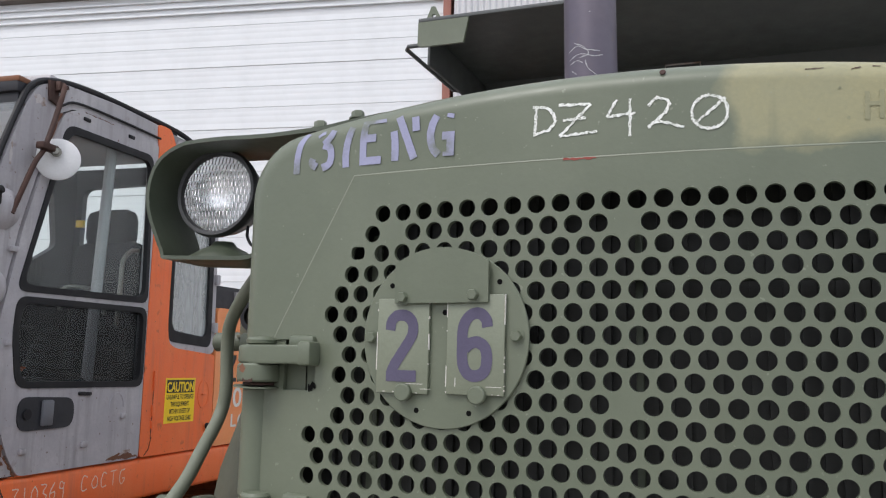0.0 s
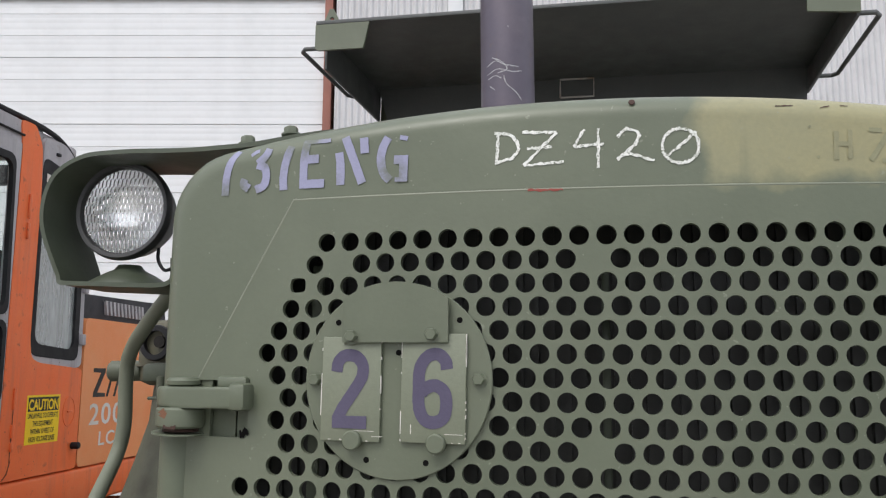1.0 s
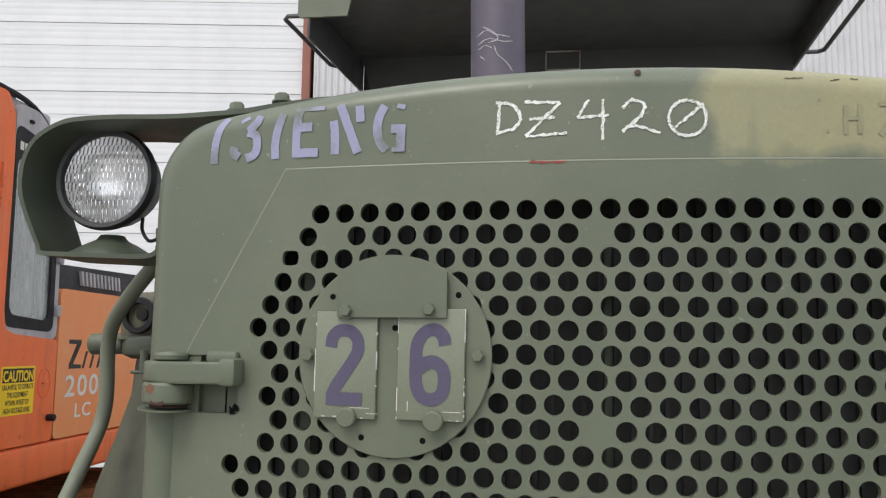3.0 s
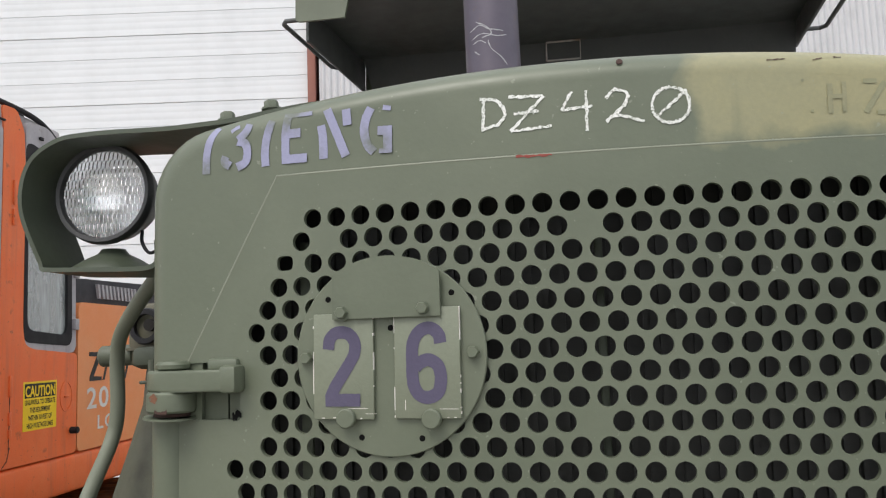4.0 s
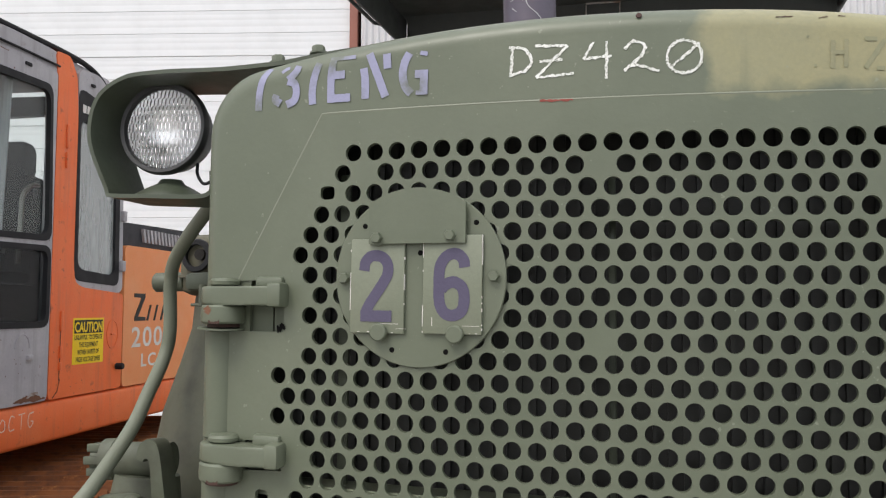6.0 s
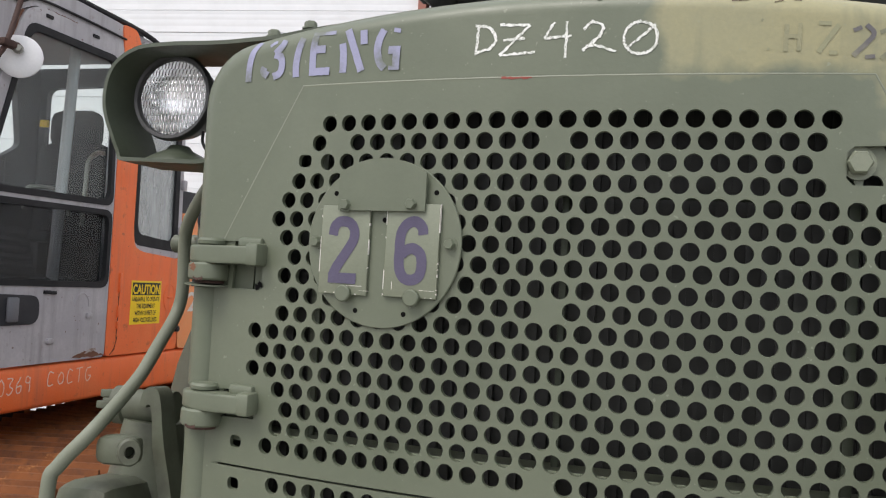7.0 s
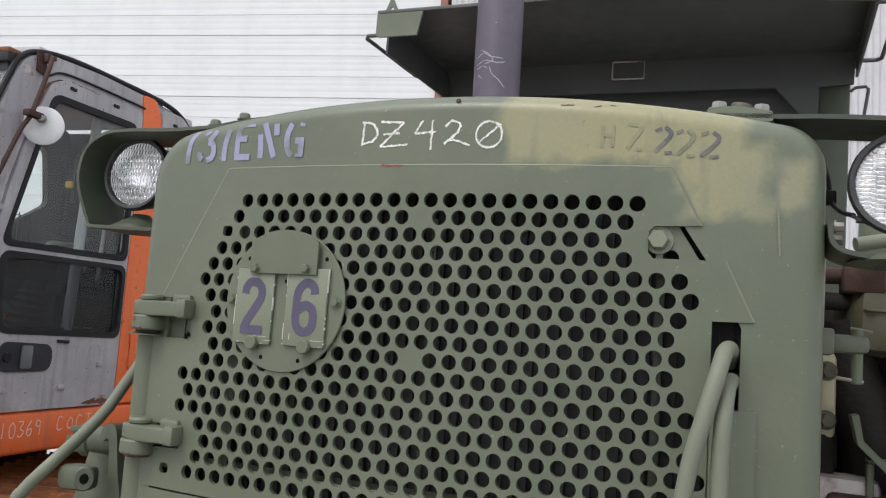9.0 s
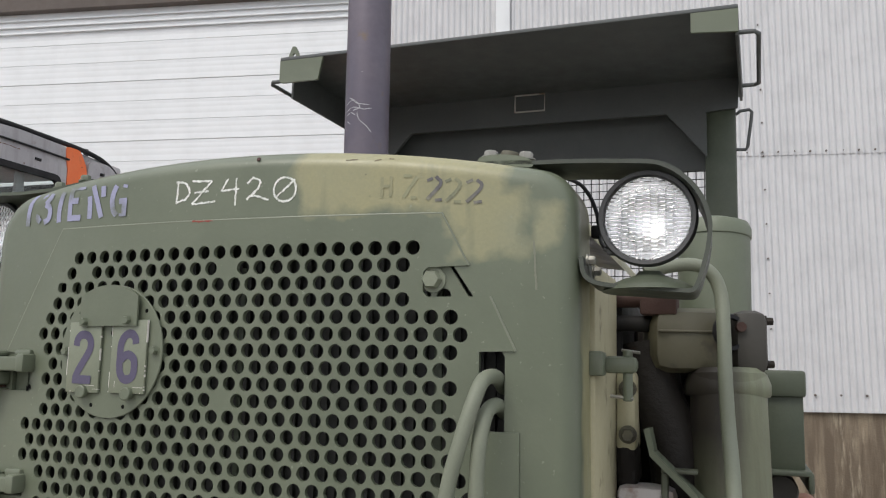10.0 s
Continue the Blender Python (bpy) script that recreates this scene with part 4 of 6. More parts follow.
def lamp_set(side):
    curve = spline([(x, y, z) for x, z, y in (LEFT_BAND if side < 0 else RIGHT_BAND)], 4)
    bm = B()
    rear = 0.262 if side < 0 else 0.200
    strip(bm, [(p.x, p.z) for p in curve], [p.y for p in curve], rear, 0.0068, grow=1 if side < 0 else -1)
    if side > 0:
        for v in bm.verts:
            v.co.x -= 0.075 * (v.co.y - 0.085)      # bent a little askew
    g = part("lamp_guard", bm, DGREEN if side < 0 else BANDGREEN, dozer, "bent flat steel headlamp guard", 50)
    for bx, by, bz in ((0.421, 0.103, 1.893), (0.482, 0.105, 1.887)) if side > 0 else ((-0.459, 0.127, 1.903), (-0.527, 0.129, 1.892)):
        bm = B()
        hexbolt(bm, (bx, by, bz), (0.06 * side, 0, 1), 0.0106 if side < 0 else 0.0120, 0.012)
        part("bolt", bm, STEEL if side > 0 else GREEN, g)
    for y, z in ((0.150, 1.704),) if side < 0 else ((0.105, 1.716), (0.150, 1.704)):
        bm = B()
        hexbolt(bm, (-0.630 if side < 0 else 0.586, y, z), (side, 0, 0), 0.0075, 0.012)
        part("side_bolt", bm, STEEL if side > 0 else GREEN, g)
    c = (-0.765, 0.203, 1.811) if side < 0 else (0.679, 0.119, 1.782)
    m = pose(*c, 88 if side < 0 else 90, 0, 2 if side < 0 else 0) @ Matrix.Scale(0.955 if side < 0 else 0.918, 4)          # z of m looks out of the lamp
    bm = B()
    lathe(bm, [(0, -0.095), (0.03, -0.093), (0.055, -0.075), (0.072, -0.04), (0.080, -0.008), (0.083, -0.004), (0.0845, 0.004), (0.083, 0.012), (0.081, 0.016), (0.0748, 0.015), (0.0722, 0.009), (0.0722, 0.0)], m, 48)
    lamp = part("headlight", bm, RIM, dozer, "round sealed-beam headlight in a black housing")
    bm = B()
    lathe(bm, [(0.0720, 0.001), (0.066, -0.014), (0.052, -0.030), (0.034, -0.043), (0.016, -0.049), (0, -0.050)], m, 48)
    part("reflector", bm, REFLECTOR, lamp)
    bm = B()
    n, rl = 120, 0.0722
    front, back = {}, {}
    for i in range(n + 1):
        for j in range(n + 1):
            u, v = 2 * i / n - 1, 2 * j / n - 1
            x, y = u * math.sqrt(1 - v * v / 2) * rl, v * math.sqrt(1 - u * u / 2) * rl
            rr = (x * x + y * y) / (rl * rl)
            h = 0.010 * (1 - rr) + 0.007
            if side < 0:
                row = (y + 0.2) / 0.0150
                cut_in = 0.0023 * abs(math.cos(math.pi * (x / 0.0074 + 0.5 * (math.floor(row) % 2)))) + 0.0012 * abs(row % 1.0 - 0.5)
            elif abs(x) < 0.049 and abs(y) < 0.053:
                cut_in = 0.0009 * abs(math.cos(math.pi * x / 0.0123)) + 0.0030 * abs(math.cos(math.pi * (y / 0.0072 + 0.35 * (math.floor(x / 0.0123 + 0.5) % 2))))
            else:
                cut_in = 0.0028 * abs(math.cos(math.pi * y / 0.0066))
            front[i, j] = bm.verts.new(m @ Vector((x, y, h)))
            back[i, j] = bm.verts.new(m @ Vector((x, y, h - 0.0025 - (cut_in if rr < 0.97 else 0.0))))
    for i in range(n):
        for j in range(n):
            bm.faces.new((front[i, j], front[i + 1, j], front[i + 1, j + 1], front[i, j + 1]))
            bm.faces.new((back[i, j], back[i, j + 1], back[i + 1, j + 1], back[i + 1, j]))
    rim = [(i, 0) for i in range(n)] + [(n, j) for j in range(n)] + [(n - i, n) for i in range(n)] + [(0, n - j) for j in range(n)]
    for p, q in zip(rim, rim[1:] + rim[:1]):
        bm.faces.new((front[q], front[p], back[p], back[q]))
    part("lens", bm, LENS, lamp, "clear fluted glass lens", 60)
    bm = B()
    fr, fz = (0.9, 1.688) if side < 0 else (1.0, 1.668)
    lathe(bm, [(0, 0), (0.075 * fr, 0), (0.070 * fr, 0.008), (0.045 * fr, 0.022), (0.024, 0.030), (0.018, 0.038), (0, 0.038)], Matrix.Translation((c[0], c[1] + 0.022, fz)) @ Matrix.Diagonal((1, 1, 1.0 if side < 0 else 0.85, 1)), 32)
    part("foot", bm, DGREEN, lamp)
    if side < 0:
        bm = B()
        tube(bm, [(c[0] + 0.050, c[1] + 0.02, c[2] - 0.058), (c[0] + 0.056, c[1] + 0.01, c[2] - 0.078), (c[0] + 0.074, c[1], c[2] - 0.096), (c[0] + 0.105, c[1] - 0.02, c[2] - 0.092)], 0.0028, 8)
        part("wire", bm, BLACK, lamp)
    bm = B()
    box(bm, c[0] - 0.064, c[0] - 0.052, c[1] - 0.002, c[1] + 0.012, c[2] - 0.056, c[2] - 0.046, 0.002)
    rod(bm, (c[0] - 0.07, c[1] + 0.004, c[2] - 0.046), (c[0] - 0.046, c[1] + 0.004, c[2] - 0.058), 0.0025, 8)
    part("rim_clamp", bm, STEEL if side < 0 else RIM, lamp)


LAY = None
lamp_set(-1)
RIGHT_LAMP = pose(-0.0303, -0.0098, -0.0358, -0.99, 0.59, -3.30) @ Matrix.Scale(1.02, 4)
LAY = set_by(RIGHT_LAMP)
lamp_set(1)

# hood behind the guard, engine bay
LAY = None
b = B()
loops = []
for y in (0.202, 0.23, 1.30, 1.40):
    ins = 0.02 if y > 0.21 else 0.03
    loops.append([b.verts.new((x, y, z)) for x, z in guard_outline(ins, 1.60) if z > 1.61])
for l0, l1 in zip(loops, loops[1:]):
    for i in range(len(l0) - 1):
        b.faces.new((l0[i], l0[i + 1], l1[i + 1], l1[i]))
part("hood", b, CAMO, dozer)
b = B()
LAY = set_by(pose(-0.0454, 0.0031, -0.0241, -1.65, 0.18, -2.81) @ Matrix.Scale(1.027, 4))
lathe(b, [(0.060, 0), (0.0665, 0), (0.0665, 1.75), (0.0615, 1.75), (0.060, 0)], pose(-0.229, 0.94, 1.75, 0.0, -1.2, 0), 40)
stack = part("exhaust_pipe", b, STACK, dozer, "weathered purple-grey exhaust pipe")
b = B()
S = [[(-0.315, 2.352), (-0.290, 2.362), (-0.268, 2.350), (-0.235, 2.345)], [(-0.300, 2.372), (-0.275, 2.358), (-0.262, 2.338), (-0.285, 2.330)], [(-0.312, 2.330), (-0.285, 2.340), (-0.250, 2.332), (-0.228, 2.336)],
     [(-0.310, 2.318), (-0.292, 2.324), (-0.276, 2.316)], [(-0.270, 2.322), (-0.262, 2.300), (-0.240, 2.280), (-0.228, 2.262)], [(-0.305, 2.300), (-0.292, 2.288)], [(-0.262, 2.450), (-0.258, 2.448)]]
for st in S:
    chalk(b, [[(x + 0.030, z - 0.042) for x, z in st]], 0.0, 0.0024, 8, 1.6)
for v in b.verts:
    v.co.y = 0.94 - math.sqrt(max(0.0, 0.0675 ** 2 - (v.co.x + 0.240) ** 2))
tagged(part("chalk_scribble", b, SCRIBBLE, stack), "faint chalk scribble", kind="stuff")

# canopy
LAY = set_by(pose(-0.0918, 0.1611, -0.1511, 0.43, 0.73, -2.07) @ Matrix.Scale(1.066, 4))
RX0, RX1, RY0, RY1 = -1.026, 0.820, 1.67, 2.47
canopy = new("canopy")
canopy.parent = dozer
tagged(canopy, "dark olive roll-over canopy")
b = B()
box(b, RX0, RX1, RY0, RY1 + 0.25, 2.838, 2.853, 0.003)
part("roof_plate", b, ROOFGREEN, canopy)
for x0, x1, y0, z0 in ((RX0, RX0 + 0.012, RY0 + 0.10, 2.702), (RX1 - 0.012, RX1, RY0 + 0.013, 2.743)):
    b = B()
    box(b, x0, x1, y0, RY1, z0, 2.837, 0.003)
    part("side_skirt", b, ROOFGREEN, canopy)
for x0, x1, fl in ((RX0, RX0 + 0.205, 1), (RX1 - 0.160, RX1, -1)):
    b = B()
    d = 0.02
    o = [(x0, 2.748), (x0 + 0.012, 2.739), (x1 - d, 2.739), (x1, 2.837), (x0, 2.837)] if fl > 0 else [(x0, 2.765), (x1, 2.752), (x1, 2.837), (x0, 2.837)]
    plate(b, [o], RY0, RY0 + 0.012)
    part("corner_cap", b, GREEN, canopy)
b = B()
plate(b, [[(RX0 + 0.02, 2.843), (RX0 + 0.09, 2.843), (RX0 + 0.06, 2.903), (RX0 + 0.045, 2.905)], circle(RX0 + 0.055, 2.865, 0.008, 12)], RY0 + 0.02, RY0 + 0.03)
part("lifting_eye", b, GREEN, canopy)
for x0, x1 in ((RX0 + 0.02, RX0 + 0.150), (RX1 - 0.16, RX1 - 0.03)):
    b = B()
    box(b, x0, x1, RY1 - 0.035, RY1 + 0.045, 1.2, 2.837, 0.012)
    part("post", b, DGREEN, canopy)
b = B()
plate(b, [[(RX0 + 0.02, 2.837), (RX1 - 0.014, 2.837), (RX1 - 0.02, 2.70), (RX1 - 0.15, 2.69), (RX1 - 0.15, 2.49), (RX1 - 0.32, 2.693), (RX0 + 0.30, 2.693), (RX0 + 0.12, 2.49)]], RY1 - 0.06, RY1 - 0.04)
part("cross_beam", b, ROOFGREEN, canopy)
b = B()
plate(b, [[(RX0 + 0.10, 2.753), (RX1 - 0.15, 2.753), (RX1 - 0.15, 2.455), (RX0 + 0.10, 2.455)]], RY1 + 0.05, RY1 + 0.06)
part("rear_panel", b, ROOFGREEN, canopy)
b = B()
tube(b, [(-0.190, RY1 - 0.075, 2.752), (-0.190, RY1 - 0.075, 2.832), (-0.048, RY1 - 0.075, 2.832), (-0.048, RY1 - 0.075, 2.752), (-0.190, RY1 - 0.075, 2.752)], 0.0045, 8, False)
part("beam_bracket", b, BARE, canopy, "small pale rectangular bracket")
for x, sgn in ((RX1, 1), (RX0, -1)):
    b = B()
    ye = RY1 - (0.20 if sgn > 0 else 0.24)
    tube(b, [(x, RY0 + 0.03, 2.758), (x + sgn * 0.05, RY0 + 0.03, 2.758), (x + sgn * 0.066, RY0 + 0.05, 2.755), (x + sgn * 0.066, ye, 2.755), (x + sgn * 0.05, ye + 0.03, 2.758), (x, ye + 0.03, 2.758)], 0.0085, 10, False)
    part("grab_handle", b, ROOFGREEN, canopy)
b = B()
x = RX1 - 0.03
tube(b, [(x, RY1 - 0.03, 2.675), (x + 0.018, RY1 - 0.03, 2.690), (x + 0.056, RY1 - 0.03, 2.694), (x + 0.066, RY1 - 0.03, 2.682), (x + 0.063, RY1 - 0.03, 2.650), (x + 0.046, RY1 - 0.03, 2.530), (x + 0.038, RY1 - 0.03, 2.518), (x, RY1 - 0.03, 2.520)], 0.0070, 10, False)
part("grab_handle", b, ROOFGREEN, canopy)
b = B()
for i in range(44):
    x = RX0 + 0.13 + i * 0.036
    rod(b, (x, RY1 + 0.055, 1.30), (x, RY1 + 0.055, 2.455), 0.0022, 6)
for j in range(33):
    rod(b, (RX0 + 0.11, RY1 + 0.055, 1.30 + j * 0.036), (RX1 - 0.15, RY1 + 0.055, 1.30 + j * 0.036), 0.0022, 6)
tagged(part("rear_screen", b, IRON, canopy, "black wire mesh screen"), kind="stuff")

# machinery beside the hood
MACHINE = pose(-0.0449, -0.0212, -0.0829, -0.33, 0.52, -0.80) @ Matrix.Scale(1.049, 4)
LEFT_SIDE = pose(0.0748, -0.0402, -0.0393, -3.11, -2.31, -1.18) @ Matrix.Scale(1.065, 4)
LEFT_LOW = pose(-0.811, 0.249, 1.267) @ Matrix.Diagonal((0.86, 0.78, 1.0, 1.0)) @ pose(0.740, -0.157, -1.284) @ LEFT_SIDE      # the parts low down, beyond the hydraulic line
LAY = set_by(MACHINE)
part("engine_block", box(B(), -0.55, 0.60, 0.50, 1.38, 0.5, 1.70, 0.03), IRON, dozer, "dark greasy engine side")
lift = new("lift_cylinder")
lift.parent = dozer
tagged(lift, "olive hydraulic lift cylinder in its trunnion")
b = B()
lathe(b, [(0, 0), (0.0725, 0), (0.069, 0.60), (0.069, 0.645), (0.060, 0.655), (0, 0.655)], frame_along((0.800, 0.47, 0.90), (0.787, 0.505, 1.545)), 40)
part("lower_tube", b, GREASEDSHADED, lift, "olive cylinder, one flank blackened by grease and painted shade")
b = B()
lathe(b, [(0.06, 0), (0.075, 0), (0.0785, 0.005), (0.0785, 0.024), (0.072, 0.042), (0.05, 0.050), (0.05, 0)], frame_along((0.786, 0.512, 1.502), (0.786, 0.514, 1.56)), 40)
part("collar", b, GREASEDSHADED, lift)
b = B()
lathe(b, [(0, 0), (0.077, 0), (0.077, 0.185), (0.080, 0.187), (0.080, 0.207), (0.074, 0.220), (0.045, 0.230), (0, 0.232)], frame_along((0.760, 0.74, 1.655), (0.762, 0.76, 1.89)), 40)
part("upper_tube", b, GREEN, lift)
TURNED = pose(0.667, 0.45, -0.001, 0, 0, 14) @ pose(-0.66, -0.45, 0)
b = B()
box(b, 0.648, 0.800, 0.44, 0.60, 1.545, 1.668, 0.032)
box(b, 0.658, 0.780, 0.435, 0.45, 1.620, 1.6245, 0.002)
b.transform(TURNED)
part("trunnion_block", b, BROWNGREEN, lift, "grimy olive cast trunnion block")
b = B()
box(b, 0.795, 0.858, 0.430, 0.58, 1.545, 1.664, 0.020)
b.transform(TURNED)
part("bearing_cap", b, CAPGREY, lift, "dark greasy bearing cap")
for z, y in ((1.565, 0.46), (1.645, 0.46), (1.60, 0.54)):
    b = B()
    hexbolt(b, (0.856, y, z), (1, 0, 0), 0.008, 0.014)
    b.transform(TURNED)
    part("cap_bolt", b, GREASESHADE, lift)
b = B()
lathe(b, [(0.026, 0), (0.033, 0), (0.035, 0.006), (0.033, 0.012), (0.026, 0.012), (0.026, 0)], frame_along((0.784, 0.440, 1.622), (0.800, 0.40, 1.622)), 28)
b.transform(TURNED)
part("seal_ring", b, BLACK, lift)
b = B()
rod(b, (0.806, 0.44, 1.632), (0.806, 0.424, 1.632), 0.009, 14)
b.transform(TURNED)
part("rusty_plug", b, RUSTDARK, lift)
# the grease black of hose and pump also paints in the cavity's shade
b = B()
tube(b, [(0.640, 0.53, 1.60), (0.655, 0.52, 1.50), (0.690, 0.51, 1.40), (0.70, 0.51, 1.25), (0.70, 0.51, 1.0)], 0.052, 18)
part("suction_hose", b, GREASESHADE, dozer, "thick suction hose blackened for the shade of its cavity")
b = B()
box(b, 0.60, 0.74, 0.62, 0.92, 0.8, 1.66, 0.03)
part("pump_body", b, GREASESHADE, dozer, "oily pump body blackened for the shade of its cavity")
b = B()
box(b, 0.672, 0.735, 0.405, 0.44, 1.366, 1.373, 0.002)
box(b, 0.672, 0.684, 0.41, 0.44, 1.05, 1.3655, 0.003)
part("hose_bracket", b, GRIMSHADEGREEN, dozer, "grimy olive hose bracket")

LAY = set_by(LEFT_SIDE)
left = new("lift_cylinder")
left.parent = dozer
tagged(left, "olive hydraulic lift cylinder in its trunnion")
b = B()
lathe(b, [(0, 0), (0.262, 0), (0.262, 0.40), (0.252, 0.46), (0.230, 0.56), (0.196, 0.65), (0.172, 0.72), (0.166, 0.78), (0.150, 0.82), (0.110, 0.85), (0, 0.855)], Matrix.Translation((-0.698, 0.47, 0.75)) @ Matrix.Diagonal((1, 0.45, 1, 1)), 48)
part("barrel", b, ARMGREEN, left, "tapering olive lift arm")
b = B()
box(b, -0.872, -0.66, 0.40, 0.55, 1.533, 1.652, 0.022)
box(b, -0.866, -0.67, 0.396, 0.41, 1.566, 1.571)
part("trunnion_block", b, BROWNGREEN, left, "grimy olive cast trunnion block")
b = B()
lathe(b, [(0.022, 0), (0.031, 0), (0.033, 0.005), (0.031, 0.010), (0.022, 0.010), (0.022, 0)], frame_along((-0.824, 0.398, 1.607), (-0.824, 0.30, 1.607)), 28)
part("seal_ring", b, BLACK, left)
b = B()
rod(b, (-0.818, 0.402, 1.609), (-0.818, 0.392, 1.609), 0.011, 14)
part("plug", b, GREASESHADE, left)
b = B()
rod(b, (-0.86, 0.42, 1.560), (-0.925, 0.41, 1.560), 0.019, 18, 0.004)
part("trunnion_pin", b, GRIMSHADEGREEN, left, "shaded grimy trunnion pin")
b = B()
box(b, -0.786, -0.715, 0.285, 0.315, 1.530, 1.562, 0.008)
part("retainer", b, DGREEN, left)
b = B()
rod(b, (-0.750, 0.29, 1.500), (-0.750, 0.29, 1.54), 0.008, 12, 0.002)
rod(b, (-0.773, 0.29, 1.504), (-0.730, 0.29, 1.504), 0.0028, 8)
part("retainer_pin", b, GRIMSHADEGREEN, left)
LAY = set_by(LEFT_LOW)
b = B()
lathe(b, [(0, 0), (0.030, 0), (0.030, 0.12), (0.036, 0.124), (0.036, 0.150), (0.020, 0.152), (0.020, 0.178), (0, 0.18)], frame_along((-0.72, 0.20, 1.246), (-0.91, 0.20, 1.246)), 24)
part("yoke_pin", b, GRIMSHADEGREEN, left)
b = B()
for k in range(6):
    a = k * math.pi / 3
    box(b, -0.905, -0.872, 0.20 + 0.024 * math.cos(a) - 0.007, 0.20 + 0.024 * math.cos(a) + 0.007, 1.246 + 0.024 * math.sin(a) - 0.007, 1.246 + 0.024 * math.sin(a) + 0.007, 0.002)
part("castle_nut", b, GRIMSHADEGREEN, left)
b = B()
lathe(b, [(0, 0), (0.14, 0), (0.115, 0.18), (0.075, 0.34), (0.065, 0.40), (0, 0.40)], frame_along((-0.815, 0.22, 0.82), (-0.785, 0.22, 1.235)), 32)
part("yoke", b, GRIMSHADEGREEN, left)
b = B()
plate(b, [rounded_outline([(-0.742, 1.255), (-0.736, 1.276), (-0.718, 1.287), (-0.700, 1.280), (-0.690, 1.255), (-0.678, 1.19), (-0.645, 1.06), (-0.63, 0.85), (-0.66, 0.85), (-0.676, 1.06), (-0.704, 1.18), (-0.712, 1.245), (-0.722, 1.255), (-0.728, 1.25)])], 0.10, 0.15)
part("yoke_strap", b, GRIMSHADEGREEN, left)
b = B()
box(b, -0.770, -0.690, -0.005, 0.06, 1.158, 1.207, 0.016)
lug = part("lug", b, GRIMSHADEGREEN, left)
b = B()
lathe(b, [(0.010, 0), (0.020, 0), (0.023, 0.004), (0.023, 0.05), (0.010, 0.05), (0.010, 0)], frame_along((-0.672, -0.02, 1.184), (-0.705, 0.02, 1.184)), 24)
part("lug_eye", b, GRIMSHADEGREEN, lug)
b = B()
box(b, -0.875, -0.735, 0.0, 0.20, 0.78, 1.125, 0.035)
part("lower_bracket", b, GRIMSHADEGREEN, left)

for pts in ([(0.655, 0.40, 1.722), (0.735, 0.42, 1.736), (0.776, 0.43, 1.722), (0.795, 0.43, 1.680), (0.799, 0.405, 1.60), (0.799, 0.375, 1.52), (0.802, 0.350, 1.43), (0.806, 0.295, 1.36), (0.808, 0.235, 1.26), (0.81, 0.18, 1.1), (0.81, 0.15, 0.9)],
            [(-0.70, 0.31, 1.735), (-0.755, 0.335, 1.685), (-0.810, 0.365, 1.638), (-0.864, 0.41, 1.592), (-0.881, 0.428, 1.545), (-0.882, 0.433, 1.458), (-0.888, 0.425, 1.405), (-0.880, 0.360, 1.342), (-0.871, 0.30, 1.290), (-0.865, 0.225, 1.240), (-0.862, 0.155, 1.197), (-0.902, 0.128, 1.140), (-0.915, 0.12, 1.098), (-0.915, 0.12, 0.9)]):
    LAY = None
    b = B()
    tube(b, pts, 0.0131, 18)
    part("hydraulic_line", b, HOSE, dozer, "bent olive steel hydraulic line")
LAY = set_by(pose(-0.0246, -0.0313, -0.0032, 0, 0.92, 1.63))
for pts in ([(0.460, 0.10, 1.510), (0.457, 0.05, 1.528), (0.449, 0.005, 1.522), (0.441, -0.020, 1.490), (0.426, -0.034, 1.430), (0.411, -0.040, 1.365), (0.399, -0.045, 1.26), (0.388, -0.05, 1.05), (0.38, -0.03, 0.85)],
            [(0.462, 0.10, 1.470), (0.460, 0.05, 1.484), (0.455, 0.008, 1.474), (0.452, -0.014, 1.440), (0.450, -0.022, 1.395), (0.450, -0.026, 1.335), (0.450, -0.03, 1.2), (0.452, -0.03, 1.0), (0.45, -0.01, 0.85)]):
    b = B()
    tube(b, pts, 0.0118, 18)
    part("hose", b, HOSE, dozer, "olive painted rubber hose")

# side latch and flange of the guard
LAY = set_by(MACHINE)
b = B()
box(b, 0.612, 0.725, 0.40, 0.58, 1.10, 1.312, 0.012)
for k in range(4):
    box(b, 0.606, 0.732, 0.392, 0.50, 1.175 + 0.033 * k, 1.188 + 0.033 * k, 0.004)
part("valve_block", b, RUSTDARK, dozer, "rusty finned valve block")
LAY = set_by(RIGHT_LAMP)
b = B()
lathe(b, [(0, 0), (0.017, 0), (0.018, 0.004), (0.015, 0.013), (0, 0.014)], pose(0.452, 0.108, 1.890, 0, 9, 0), 20)
part("boss", b, BROWNGREEN, dozer)
b = B()
plate(b, [rounded_outline([(0.403, 1.886), (0.411, 1.893), (0.445, 1.8945), (0.485, 1.8875), (0.499, 1.877), (0.493, 1.869), (0.445, 1.878)])], 0.085, 0.125)
part("bracket_foot", b, GREEN, dozer, "olive lamp bracket foot")
LAY = bowed
b = B()
lathe(b, [(0, 0), (0.0042, 0), (0.0036, 0.0012), (0, 0.0014)], frame_along((0.0268, 0.0060, 1.8900), (0.0268, -0.02, 1.9005)), 10)
part("rust_spot", b, RUSTDARK, guard)
LAY = shell
b = B()
chalk(b, [[(0.5165, 1.735), (0.5180, 1.712), (0.5185, 1.695), (0.5200, 1.675), (0.5205, 1.655)]], YF, 0.0032, 51, 1.0)
part("paint_run", b, RUNPAINT, guard, "pale run of paint")
LAY = set_by(MACHINE)
b = B()
